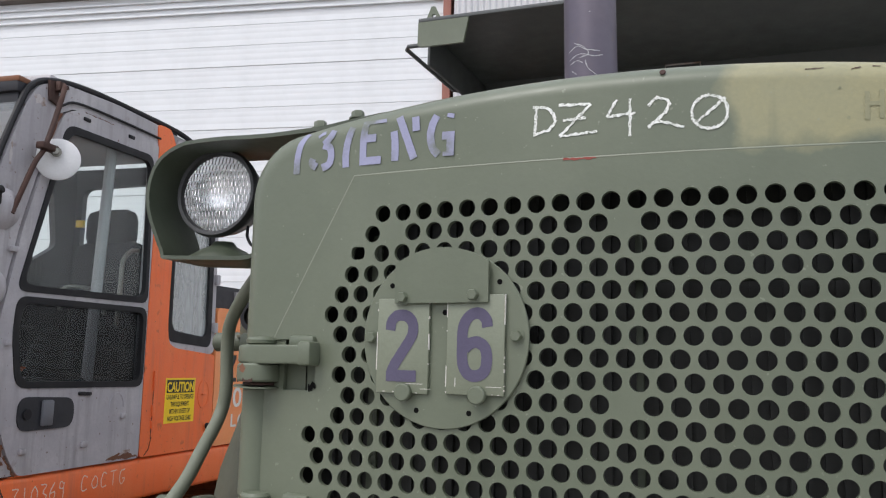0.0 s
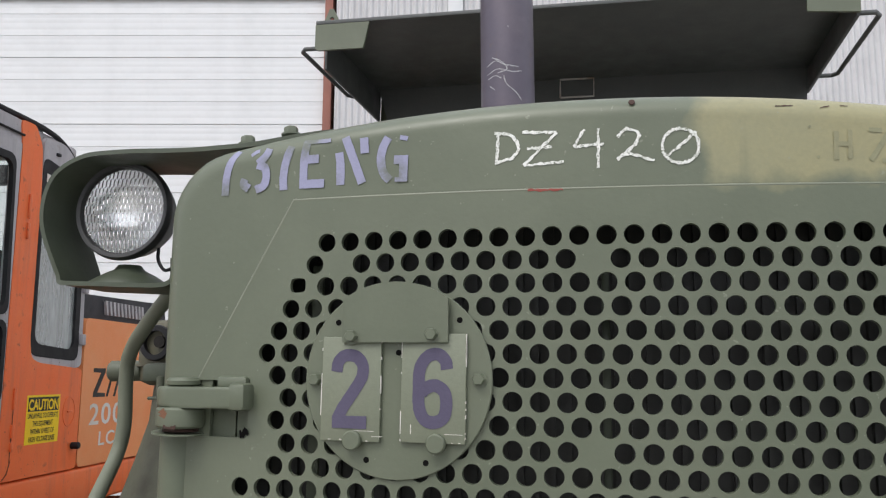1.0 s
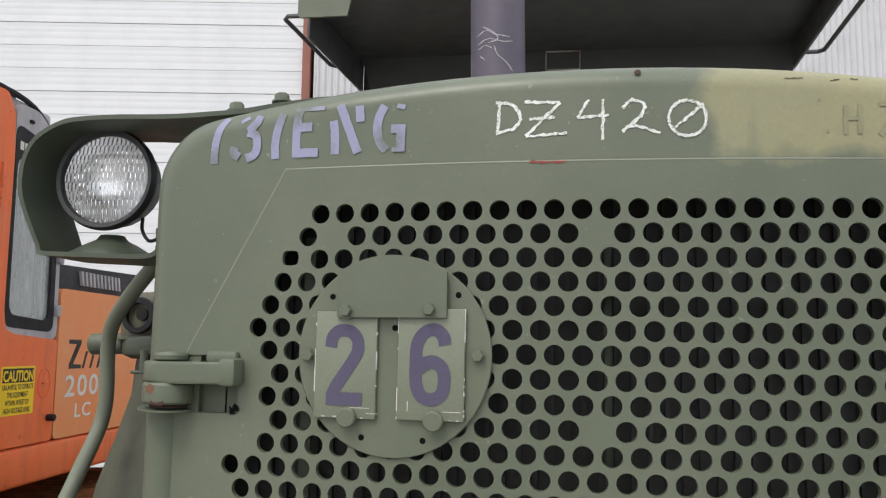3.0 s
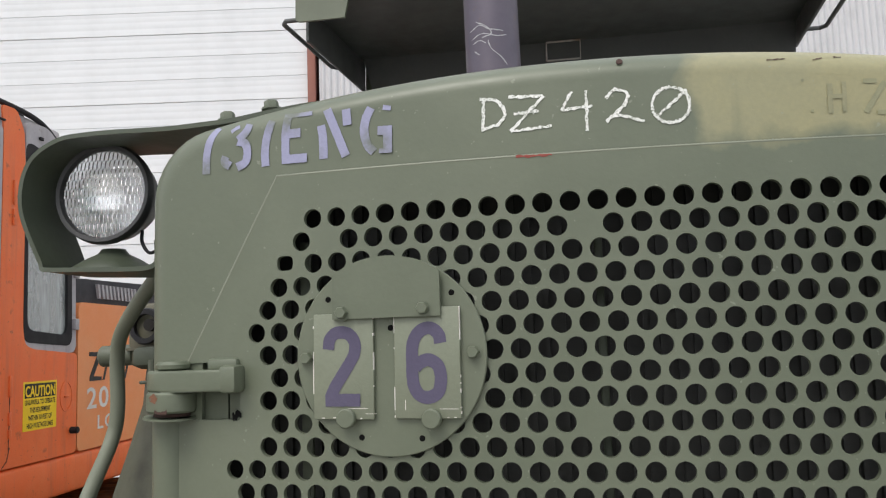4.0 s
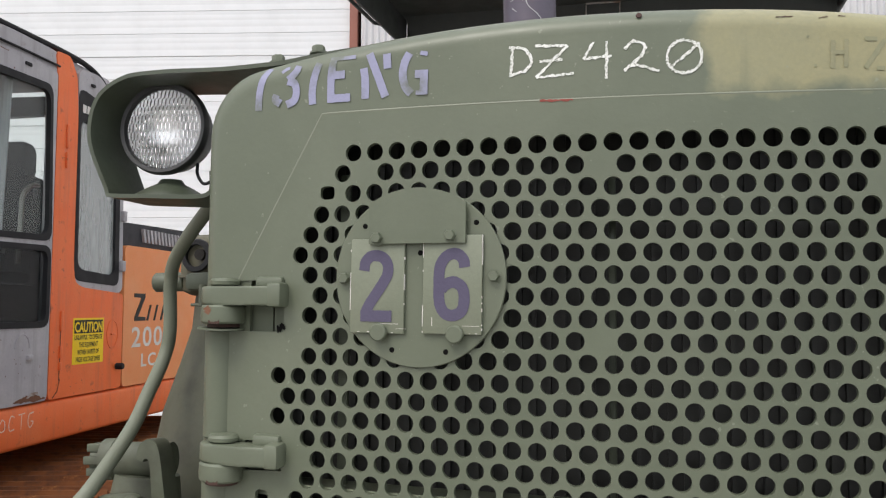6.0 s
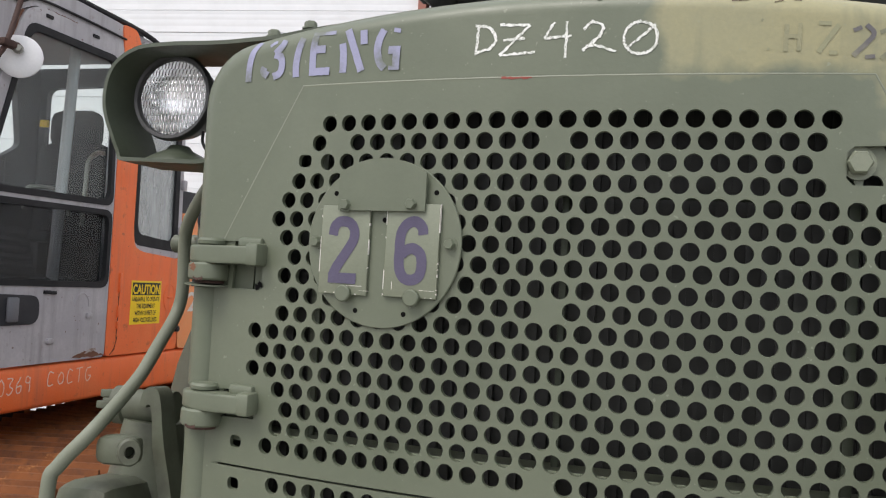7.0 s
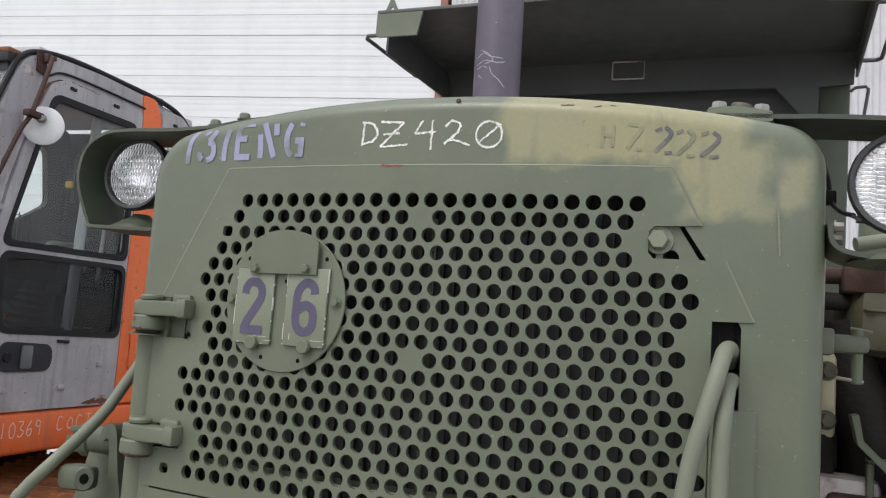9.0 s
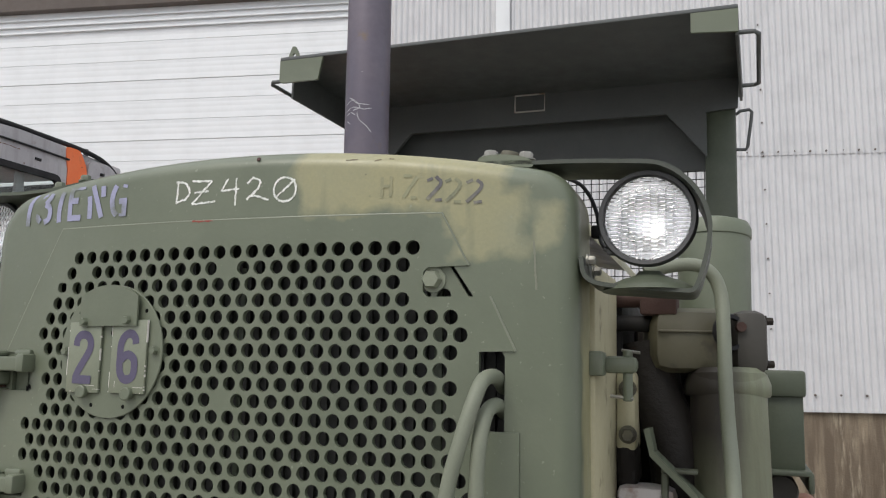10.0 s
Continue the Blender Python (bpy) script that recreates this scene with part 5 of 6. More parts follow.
box(b, 0.556, 0.588, 0.202, 0.46, 1.05, 1.72, 0.006)
part("side_flange", b, SANDY, dozer, "side flange in worn tan paint")
b = B()
box(b, 0.586, 0.626, 0.440, 0.53, 1.395, 1.545, 0.012)
flange = part("flange_pad", b, SANDY, dozer, "oil-stained flange pad")
b = B()
box(b, 0.566, 0.602, 0.19, 0.235, 1.535, 1.575, 0.006)
box(b, 0.596, 0.652, 0.215, 0.250, 1.540, 1.568, 0.010)
latch = part("hold_down_latch", b, GREEN, dozer)
b = B()
rod(b, (0.636, 0.232, 1.495), (0.636, 0.232, 1.578), 0.008, 12, 0.002)
part("latch_pin", b, GREEN, latch)
b = B()
rod(b, (0.608, 0.232, 1.503), (0.645, 0.229, 1.499), 0.0028, 8)
part("cotter_pin", b, STEEL, latch)
b = B()
rod(b, (0.626, 0.232, 1.578), (0.656, 0.230, 1.574), 0.0024, 8)
part("cotter_pin", b, STEEL, latch)
for zz in (1.512, 1.428):
    b = B()
    hexbolt(b, (0.610, 0.441, zz), (0.1, -1, 0), 0.0125, 0.026)
    part("flange_bolt", b, BROWNGREEN, flange)
b = B()
box(b, 0.632, 0.700, 0.45, 0.53, 1.652, 1.697, 0.005)
fitting = part("fuel_fitting", b, RUSTDARK, dozer, "rusty pipe fitting block")
b = B()
tube(b, [(0.55, 0.49, 1.683), (0.64, 0.49, 1.683)], 0.015, 12, False)
part("fuel_pipe", b, RUSTDARK, fitting)
for x in (0.648, 0.684):
    b = B()
    hexbolt(b, (x, 0.475, 1.697), (0, 0, 1), 0.011, 0.016)
    part("fitting_bolt", b, RUSTDARK, fitting)
b = B()
tube(b, [(0.55, 0.49, 1.640), (0.66, 0.50, 1.636)], 0.016, 12, False)
part("engine_pipe", b, IRON, dozer)
b = B()
strip(b, [(0.645, 1.442), (0.655, 1.396), (0.758, 1.298), (0.766, 1.270), (0.768, 1.0)], 0.38, 0.44, 0.011)
part("step_bracket", b, GREEN, dozer)
bat = part("battery_box", box(B(), 0.878, 0.962, 1.18, 1.62, 1.309, 1.535, 0.004), DGREEN, dozer, "olive steel battery box")
part("lid", box(B(), 0.868, 0.969, 1.165, 1.63, 1.492, 1.560, 0.008), DGREEN, bat)
b = B()
box(b, 0.80, 0.976, 1.15, 1.9, 1.296, 1.310, 0.004)
box(b, 0.966, 0.980, 1.15, 1.9, 1.255, 1.306, 0.005)
part("fender", b, DGREEN, dozer)
b = B()
lathe(b, [(0, 0), (0.045, 0), (0.05, 0.01), (0.05, 0.10), (0.03, 0.12), (0, 0.12)], frame_along((0.905, 1.22, 1.250), (0.905, 1.40, 1.250)) @ Matrix.Scale(0.85, 4), 20)
part("filter", b, CAPGREY, dozer, "grimy grey filter")
part("step_bar", box(B(), 0.84, 1.010, 1.20, 1.6, 1.06, 1.206, 0.022), STEPRED, dozer, "red primed step bar")
b = B()
lathe(b, [(0, 0), (0.020, 0), (0.027, 0.012), (0.027, 0.060), (0.020, 0.085), (0, 0.088)], frame_along((0.606, 0.470, 1.338), (0.603, 0.465, 1.42)), 16)
box(b, 0.590, 0.625, 0.445, 0.49, 1.330, 1.372, 0.008)
part("oily_drain_fitting", b, GREASESHADE, dozer, "black oil-soaked drain fitting")
b = B()
box(b, 0.590, 0.697, 0.42, 0.50, 1.05, 1.338, 0.016)
part("valve_cover", b, BARE, dozer, "pale dusty valve cover")
b = B()
box(b, 0.683, 0.745, 0.60, 0.68, 1.05, 1.388, 0.008)
part("pump_bracket", b, GRIMSHADEGREEN, dozer, "grimy olive pump bracket")
LAY = set_by(RIGHT_LAMP)
b = B()
tube(b, [(0.520, 0.216, 1.882), (0.548, 0.216, 1.868), (0.566, 0.216, 1.845), (0.578, 0.216, 1.815), (0.583, 0.216, 1.785), (0.588, 0.20, 1.765), (0.600, 0.165, 1.748), (0.612, 0.13, 1.738)], 0.0036, 8)
box(b, 0.570, 0.592, 0.206, 0.226, 1.770, 1.792, 0.003)
part("lamp_cable", b, BLACK, dozer, "thin black lamp cable")
LAY = None
# tractor frame and tracks below
for sx in (-1, 1):
    b = B()
    box(b, sx * 0.99 - 0.25, sx * 0.99 + 0.25, 0.5, 3.2, -0.14, 0.80, 0.2)
    part("track_frame", b, RUSTDARK, dozer, "rusty crawler track")
part("platform", box(B(), -1.06, 0.84, 1.72, 3.0, 0.92, 1.19, 0.02), GREEN, dozer)
part("belly", box(B(), -0.5, 0.5, 0.2, 3.0, 0.3, 0.95, 0.02), GREEN, dozer)
# ---------------------------------------------------------------- excavator
ex = new("excavator")
ex.matrix_world = pose(-2.682, 1.721, 0.017, 0, 0, 5.8)       # x out of the cab's door side, y to the rear
tagged(ex, "orange and grey tracked excavator with a worn cab", "excavator")
SIDE = Matrix(((0, 0, 1, 0), (1, 0, 0, 0), (0, 1, 0, 0), (0, 0, 0, 1)))   # writing on the door side: x to the rear, y up


def side_plate(bm, outlines, x0, x1):
    """A plate in the y-z plane from x0 to x1."""
    return plate(bm, outlines, -x1, -x0, Matrix(((0, -1, 0, 0), (1, 0, 0, 0), (0, 0, 1, 0), (0, 0, 0, 1))))


def rounded(pts, r, n=5):
    """An outline with rounded corners."""
    out = []
    for i, p in enumerate(pts):
        a, c = Vector(pts[i - 1]), Vector(pts[(i + 1) % len(pts)])
        p = Vector(p)
        k = min(r, (a - p).length * 0.45, (c - p).length * 0.45)
        s, e = p + (a - p).normalized() * k, p + (c - p).normalized() * k
        for j in range(n + 1):
            u = j / n
            out.append(tuple((1 - u) ** 2 * s + 2 * u * (1 - u) * p + u * u * e))
    return out


def ragged(pts, amp, seed, n=5):
    """An outline with an uneven, eaten edge."""
    rng = random.Random(seed)
    out = []
    for (xa, za), (xb, zb) in zip(pts, pts[1:] + pts[:1]):
        for i in range(n):
            u = i / n
            out.append((xa + (xb - xa) * u + rng.uniform(-amp, amp), za + (zb - za) * u + rng.uniform(-amp, amp)))
    return out


CABW = -0.98
FRONT = [(-0.455, 1.05), (-0.495, 1.31), (-0.515, 1.62), (-0.465, 1.88), (-0.385, 2.25), (-0.275, 2.56), (-0.215, 2.66), (-0.10, 2.715)]
GAP = [(-0.150, 1.045), (-0.215, 1.13), (-0.305, 1.32), (-0.335, 1.50), (-0.315, 1.66), (-0.235, 2.05), (-0.118, 2.44), (-0.055, 2.585), (0.02, 2.625), (0.655, 2.640), (0.655, 1.045)]
WIN = rounded([(-0.245, 1.785), (-0.035, 2.545), (0.615, 2.565), (0.645, 1.806)], 0.06)
LOW = rounded([(-0.205, 1.395), (-0.245, 1.60), (-0.235, 1.768), (0.645, 1.785), (0.645, 1.392)], 0.06)
cab = part("cab_side", side_plate(B(), [rounded(FRONT + [(0.30, 2.742), (0.67, 2.742), (0.67, 1.05)], 0.05), rounded([(y - 0.012, z) if y < 0.5 else (y + 0.008, z) for y, z in GAP], 0.02)], -0.06, -0.004), GREY, ex, "weathered grey cab side")
cdoor = part("door", side_plate(B(), [rounded(GAP, 0.03), WIN, LOW], -0.035, 0.004), GREY, ex, "weathered grey cab door with dents and rust")
b = B()
side_plate(b, [WIN, rounded([(-0.212, 1.815), (-0.010, 2.512), (0.595, 2.530), (0.617, 1.835)], 0.06)], -0.014, 0.0085)
part("window_seal", b, BLACK, cdoor)
b = B()
side_plate(b, [LOW, rounded([(-0.178, 1.422), (-0.212, 1.60), (-0.203, 1.740), (0.618, 1.758), (0.618, 1.420)], 0.05)], -0.014, 0.0085)
part("lower_window_seal", b, BLACK, cdoor)
part("window", side_plate(B(), [WIN], -0.016, -0.0145), GLASS, cdoor, "clear door glass with a painted reflection veil").visible_shadow = False
part("lower_window", side_plate(B(), [LOW], -0.016, -0.0145), DARKGLASS, cdoor, "dark lower door glass").visible_shadow = False
b = B()
side_plate(b, [rounded([(-0.182, 1.222), (-0.182, 1.362), (0.152, 1.352), (0.152, 1.226)], 0.06)], 0.004, 0.010)
hd = part("handle_recess", b, DGREY, cdoor, "black door handle recess")
b = B()
box(b, 0.009, 0.026, -0.055, 0.010, 1.238, 1.345, 0.008)
part("handle", b, HANDLE, hd, "worn grey door lever")
b = B()
rod(b, (0.009, -0.135, 1.29), (0.018, -0.135, 1.29), 0.022, 16)
part("lock", b, BLACK, hd)
for y, z, l in ((-0.14, 1.142, 0.016), (0.235, 1.145, 0.020), (0.505, 1.257, 0.018), (-0.28, 1.95, 0.02), (-0.27, 1.575, 0.014)):
    b = B()
    box(b, 0.003, 0.018, y - l, y + l, z - 0.012, z + 0.012, 0.004)
    part("door_stud", b, GREY, cdoor)
for y, z in ((0.09, 2.600), (0.42, 2.612), (0.20, 1.368), (0.24, 1.366)):
    b = B()
    box(b, 0.002, 0.012, y - 0.022, y + 0.022, z - 0.008, z + 0.008, 0.003)
    part("latch_stud", b, BLACK, cdoor)
b = B()
side_plate(b, [ragged([(0.40, 1.054), (0.46, 1.076), (0.51, 1.082), (0.565, 1.078), (0.60, 1.066), (0.640, 1.062), (0.640, 1.052), (0.50, 1.051)], 0.0045, 5)], 0.004, 0.0062)
part("rust_patch", b, RUST, cdoor, "rusted lower edge of the door")
b = B()
side_plate(b, [ragged([(0.49, 1.068), (0.53, 1.092), (0.575, 1.094), (0.60, 1.074), (0.57, 1.080), (0.535, 1.078)], 0.003, 6)], 0.0062, 0.0075)
part("bare_patch", b, BARE, cdoor)
b = B()
side_plate(b, [ragged([(-0.405, 1.11), (-0.385, 1.18), (-0.33, 1.222), (-0.265, 1.20), (-0.228, 1.165), (-0.245, 1.135), (-0.232, 1.10), (-0.29, 1.072), (-0.36, 1.078)], 0.011, 7)], -0.006, -0.0015)
part("rust_patch", b, RUST, cab, "rusted pillar foot")
b = B()
side_plate(b, [ragged([(-0.44, 1.165), (-0.40, 1.225), (-0.34, 1.268), (-0.30, 1.285), (-0.305, 1.265), (-0.345, 1.225), (-0.39, 1.185)], 0.007, 8)], -0.004, -0.0005)
part("bare_patch", b, BARE, cab, "crumpled bare metal")
for k, (a, c) in enumerate((((-0.150, 1.045), (-0.215, 1.13)), ((-0.305, 1.32), (-0.335, 1.50)), ((-0.118, 2.44), (-0.055, 2.585)), ((0.10, 2.634), (0.30, 2.636)))):
    b = B()
    side_plate(b, [ragged([(a[0] - 0.016, a[1]), (c[0] - 0.016, c[1]), (c[0] - 0.004, c[1]), (a[0] - 0.004, a[1])], 0.004, 40 + k, 7)], -0.004, -0.0025)
    part("rust_seam", b, RUST, cab, "rusty seam beside the door")
for k, (y, z, w, h) in enumerate(((-0.36, 1.36, 0.010, 0.05), (-0.43, 1.42, 0.006, 0.03), (-0.20, 2.60, 0.030, 0.018), (-0.14, 2.67, 0.025, 0.012), (-0.33, 2.34, 0.006, 0.05))):
    b = B()
    side_plate(b, [ragged([(y - w, z - h), (y - w, z + h), (y + w, z + h), (y + w, z - h)], min(w, h) * 0.6, 60 + k, 5)], -0.0042, -0.0030)
    part("bare_patch", b, BARE, cab)
# lamps on the front pillar and the rubber edge along the windscreen
for y, z in ((-0.355, 2.105), (-0.395, 1.785)):
    b = B()
    lathe(b, [(0, 0.0), (0.085, 0.0), (0.075, 0.012), (0.05, 0.028), (0.025, 0.036), (0, 0.038)], frame_along((-0.006, y, z), (0.04, y - 0.015, z)), 28)
    part("pillar_bulge", b, GREY, cab)
for y, z in ((-0.415, 2.135), (-0.462, 1.805)):
    b = B()
    box(b, -0.035, 0.030, y - 0.028, y + 0.030, z - 0.03, z + 0.034, 0.012)
    rod(b, (0.0, y, z + 0.02), (0.045, y + 0.01, z + 0.035), 0.016, 14, 0.003)
    rod(b, (-0.02, y - 0.03, z - 0.02), (-0.02, y - 0.055, z - 0.06), 0.012, 12)
    part("pillar_knob", b, BLACK, cab, "black wiper knob")
b = B()
tube(b, [(-0.02, y - 0.014, z) for y, z in FRONT] + [(-0.02, 0.10, 2.748), (-0.02, 0.45, 2.760), (-0.02, 0.86, 2.762), (-0.02, 1.06, 2.725), (-0.02, 1.22, 2.62)], 0.014, 8)
part("roof_seal", b, BLACK, cab)
b = B()
tube(b, [(0.004, y, z) for y, z in ((-0.08, 2.612), (0.02, 2.655), (0.30, 2.668), (0.665, 2.672))], 0.006, 8)
part("drip_rail", b, BLACK, cab)
# roof, floor, far side, front and rear walls of the cab
b = B()
box(b, CABW, -0.03, -0.12, 1.20, 2.69, 2.752, 0.02)
part("cab_roof", b, GREY, ex, "grey cab roof")
b = B()
box(b, -0.95, -0.03, -0.30, -0.20, 2.61, 2.675, 0.012)
rail = part("roof_rail", b, DGREY, ex, "dark cab roof rail with peeled rusty paint")
b = B()
box(b, -0.17, -0.025, -0.304, -0.196, 2.652, 2.679, 0.010)
part("rust_patch", b, RUST, rail)
for k in range(6):
    b = B()
    box(b, -0.62 + 0.028 * k, -0.604 + 0.028 * k, -0.3035, -0.302, 2.632, 2.655)
    part("lettering_bar", b, WHITE, rail)
b = B()
box(b, CABW, -0.05, -0.42, 1.25, 1.02, 1.05)
part("cab_floor", b, DGREY, ex)
b = B()
side_plate(b, [rounded([(-0.42, 1.05), (-0.48, 1.60), (-0.36, 2.25), (-0.20, 2.68), (1.22, 2.69), (1.30, 1.05)], 0.08), rounded([(-0.36, 1.62), (-0.30, 2.10), (-0.16, 2.50), (0.96, 2.55), (1.030, 2.51), (1.085, 2.185), (0.82, 2.03), (0.40, 1.62)], 0.04)], CABW, CABW + 0.04)
part("cab_far_side", b, DGREY, ex)
b = B()
for k in range(14):
    rod(b, (CABW + 0.05, 0.45 + 0.04 * k, 1.66), (CABW + 0.05, 0.45 + 0.04 * k, 2.10), 0.003, 6)
for k in range(11):
    rod(b, (CABW + 0.05, 0.42, 1.68 + 0.04 * k), (CABW + 0.05, 1.02, 1.68 + 0.04 * k), 0.003, 6)
tagged(part("guard_mesh", b, IRON, ex), kind="stuff")
b = B()
loops = []
for y, z in FRONT[:7]:
    loops.append([b.verts.new((CABW + 0.03, y - 0.012, z)), b.verts.new((-0.045, y - 0.012, z))])
for l0, l1 in zip(loops, loops[1:]):
    b.faces.new((l0[0], l0[1], l1[1], l1[0]))
g = bmesh.ops.extrude_face_region(b, geom=b.faces[:])
bmesh.ops.translate(b, vec=(0, 0.004, 0), verts=[v for v in g["geom"] if isinstance(v, bmesh.types.BMVert)])
part("windscreen", b, SCREENGLASS, ex, "curved windscreen with a painted reflection veil").visible_shadow = False
for z, y, h in ((1.40, -0.50, 0.03), (1.07, -0.455, 0.03), (2.58, -0.26, 0.035)):
    b = B()
    box(b, CABW, -0.04, y - 0.022, y + 0.018, z - h, z + h, 0.008)
    part("windscreen_bar", b, DGREY, ex)
for z in (2.375, 2.186, 2.012):
    b = B()
    rod(b, (CABW - 0.01, -0.40, z), (CABW - 0.01, 0.62, z), 0.008, 8)
    part("window_bar", b, IRON, ex, "thin guard bar across the far window")
b = B()
side_plate(b, [rounded([(CABW, 1.05), (CABW, 2.68), (-0.05, 2.68), (-0.05, 1.05)], 0.02), rounded([(-0.895, 1.95), (-0.895, 2.56), (-0.30, 2.575), (-0.30, 1.95)], 0.06)], -0.02, 0.02)
bmesh.ops.transform(b, matrix=pose(0, 1.25, 0, 0, 0, -90), verts=b.verts)
part("cab_rear_wall", b, DGREY, ex)
# orange corner pillar, side with quarter window
pil = part("corner_pillar", side_plate(B(), [rounded([(0.664, 1.045), (0.664, 2.60), (0.640, 2.745), (0.76, 2.750), (0.825, 2.66), (0.842, 2.45), (0.845, 1.70), (0.865, 1.615), (0.93, 1.592), (1.337, 1.565), (1.337, 1.045)], 0.03)], -0.04, 0.002), ORANGE, ex, "orange cab corner with a warning decal")
qp = part("quarter_panel", side_plate(B(), [rounded([(0.848, 1.575), (0.848, 2.72), (1.04, 2.728), (1.20, 2.64), (1.31, 2.40), (1.337, 1.57)], 0.05),
                                             rounded([(0.865, 1.655), (0.857, 2.58), (1.15, 2.53), (1.25, 2.36), (1.27, 1.63)], 0.05)], -0.05, -0.004), GREY, ex)
part("quarter_window", side_plate(B(), [rounded([(0.858, 1.64), (0.852, 2.60), (1.16, 2.55), (1.262, 2.37), (1.282, 1.62)], 0.05)], -0.018, -0.0165), QUARTERGLASS, ex).visible_shadow = False
b = B()
side_plate(b, [rounded([(0.855, 1.625), (0.850, 2.62), (1.17, 2.57), (1.272, 2.37), (1.292, 1.605)], 0.06), rounded([(0.885, 1.685), (0.875, 2.46), (1.14, 2.43), (1.23, 2.31), (1.248, 1.662)], 0.06)], -0.015, -0.001)
part("quarter_seal", b, BLACK, qp)
for k, w in enumerate((0.030, 0.030, 0.028, 0.024, 0.026)):
    b = B()
    side_plate(b, [[(0.885 + 0.04 * k, 2.495), (0.885 + 0.04 * k + w, 2.494), (0.885 + 0.04 * k + w, 2.535), (0.885 + 0.04 * k, 2.537)]], -0.001, 0.0005)
    part("decal_bar", b, WHITE, qp)
b = B()
rod(b, (-0.06, 0.885, 2.745), (-0.06, 0.885, 2.795), 0.015, 12, 0.003)
part("roof_stud", b, BLACK, ex)
for y, z in ((0.97, 2.655), (1.10, 2.632)):
    b = B()
    box(b, -0.005, 0.008, y - 0.016, y + 0.016, z - 0.008, z + 0.008, 0.003)
    part("panel_stud", b, BLACK, qp)
for z, h in ((1.42, 0.05), (1.27, 0.03), (1.20, 0.02), (2.34, 0.06), (2.22, 0.04)):
    b = B()
    box(b, 0.001, 0.012, 0.742, 0.760, z - h, z + h, 0.003)
    part("hinge_strip", b, ORANGE, pil)
b = B()
for p0, p1 in (((0.735, 1.075), (0.757, 1.14)), ((0.70, 1.05), (0.737, 1.08)), ((0.748, 1.13), (0.752, 1.30)), ((0.750, 1.30), (0.751, 1.46))):
    chalk(b, [[p0, p1]], 0, 0.006, 4)
for v in b.verts:
    v.co = Vector((0.0032, v.co.x, v.co.z))
part("rust_streak", b, RUSTDARK, pil)
# warning decal
b = B()
side_plate(b, [[(0.857, 1.199), (1.143, 1.199), (1.143, 1.434), (0.857, 1.434)]], 0.002, 0.0034)
dec = part("warning_decal", b, YELLOW, pil, "yellow caution decal")
b = B()
side_plate(b, [[(0.868, 1.356), (1.132, 1.356), (1.132, 1.424), (0.868, 1.424)]], 0.0034, 0.0042)
part("decal_band", b, INK, dec)
b = B()
words(b, "CAUTION", 0.052, Matrix.Translation((0.0050, 1.0, 1.3635)) @ SIDE, 0.03, 0, 0.80, "CENTER")
part("decal_heading", b, YELLOW, dec)
for i, line in enumerate(("UNLAWFUL TO OPERATE", "THIS EQUIPMENT", "WITHIN 10 FEET OF", "HIGH VOLTAGE LINES")):
    b = B()
    words(b, line, 0.025, Matrix.Translation((0.0042, 1.0, 1.323 - i * 0.0375)) @ SIDE, 0.02, 0, 0.66, "CENTER")
    part("decal_line", b, INK, dec)
b = B()
lathe(b, [(0.040, 0), (0.046, 0), (0.046, 0.003), (0.040, 0.003), (0.040, 0)], frame_along((0.002, 1.235, 1.345), (0.1, 1.235, 1.345)), 32)
for v in b.verts:
    v.co.y, v.co.z = 1.235 + (v.co.y - 1.235) * 1.3, 1.345 + (v.co.z - 1.345) * 1.75
box(b, 0.002, 0.012, 1.215, 1.26, 1.338, 1.348, 0.002)
part("round_cover", b, ORANGE, pil)
b = B()
rod(b, (0.0, 1.285, 1.165), (0.045, 1.285, 1.165), 0.018, 12, 0.004)
part("catch", b, BLACK, pil)
for y, z in ((1.315, 1.72), (1.315, 2.0)):
    b = B()
    box(b, -0.005, 0.02, y - 0.02, y + 0.015, z - 0.03, z + 0.03, 0.006)
    part("side_hinge", b, GREY, qp)
# engine house
b = B()
side_plate(b, [rounded([(1.348, 1.045), (1.348, 1.842), (2.9, 1.842), (2.9, 1.045)], 0.04)], -1.5, 0.002)
eng = part("engine_house", b, ORANGEFADE, ex, "faded orange engine house")
b = B()
side_plate(b, [rounded([(1.33, 1.845), (1.36, 1.975), (2.4, 2.0), (2.42, 1.845)], 0.03)], -1.4, -0.03)
cowl = part("engine_cowl", b, DGREY, ex, "dark grey engine cowl")
for k in range(11):
    b = B()
    side_plate(b, [[(1.60 + 0.045 * k, 1.875), (1.622 + 0.045 * k, 1.875), (1.602 + 0.045 * k, 1.955), (1.580 + 0.045 * k, 1.955)]], -0.03, -0.014)
    part("louvre", b, GREY, cowl)
b = B()
side_plate(b, [[(1.470, 1.411), (1.600, 1.411), (1.600, 1.432), (1.512, 1.436), (1.592, 1.548), (1.592, 1.570), (1.462, 1.570), (1.462, 1.548), (1.545, 1.545), (1.470, 1.434)]], 0.002, 0.004)
for k in range(4):
    side_plate(b, [[(1.612 + 0.085 * k, 1.411), (1.634 + 0.085 * k, 1.411), (1.672 + 0.085 * k, 1.505), (1.650 + 0.085 * k, 1.505)]], 0.002, 0.004)
part("dark_emblem", b, INK, eng)
for k, c in enumerate("200"):
    b = B()
    words(b, c, 0.118, Matrix.Translation((0.0035, 1.437 + 0.132 * k, 1.262)) @ SIDE, 0.015, 0, 1.42)
    part("pale_digit", b, WHITE, eng)
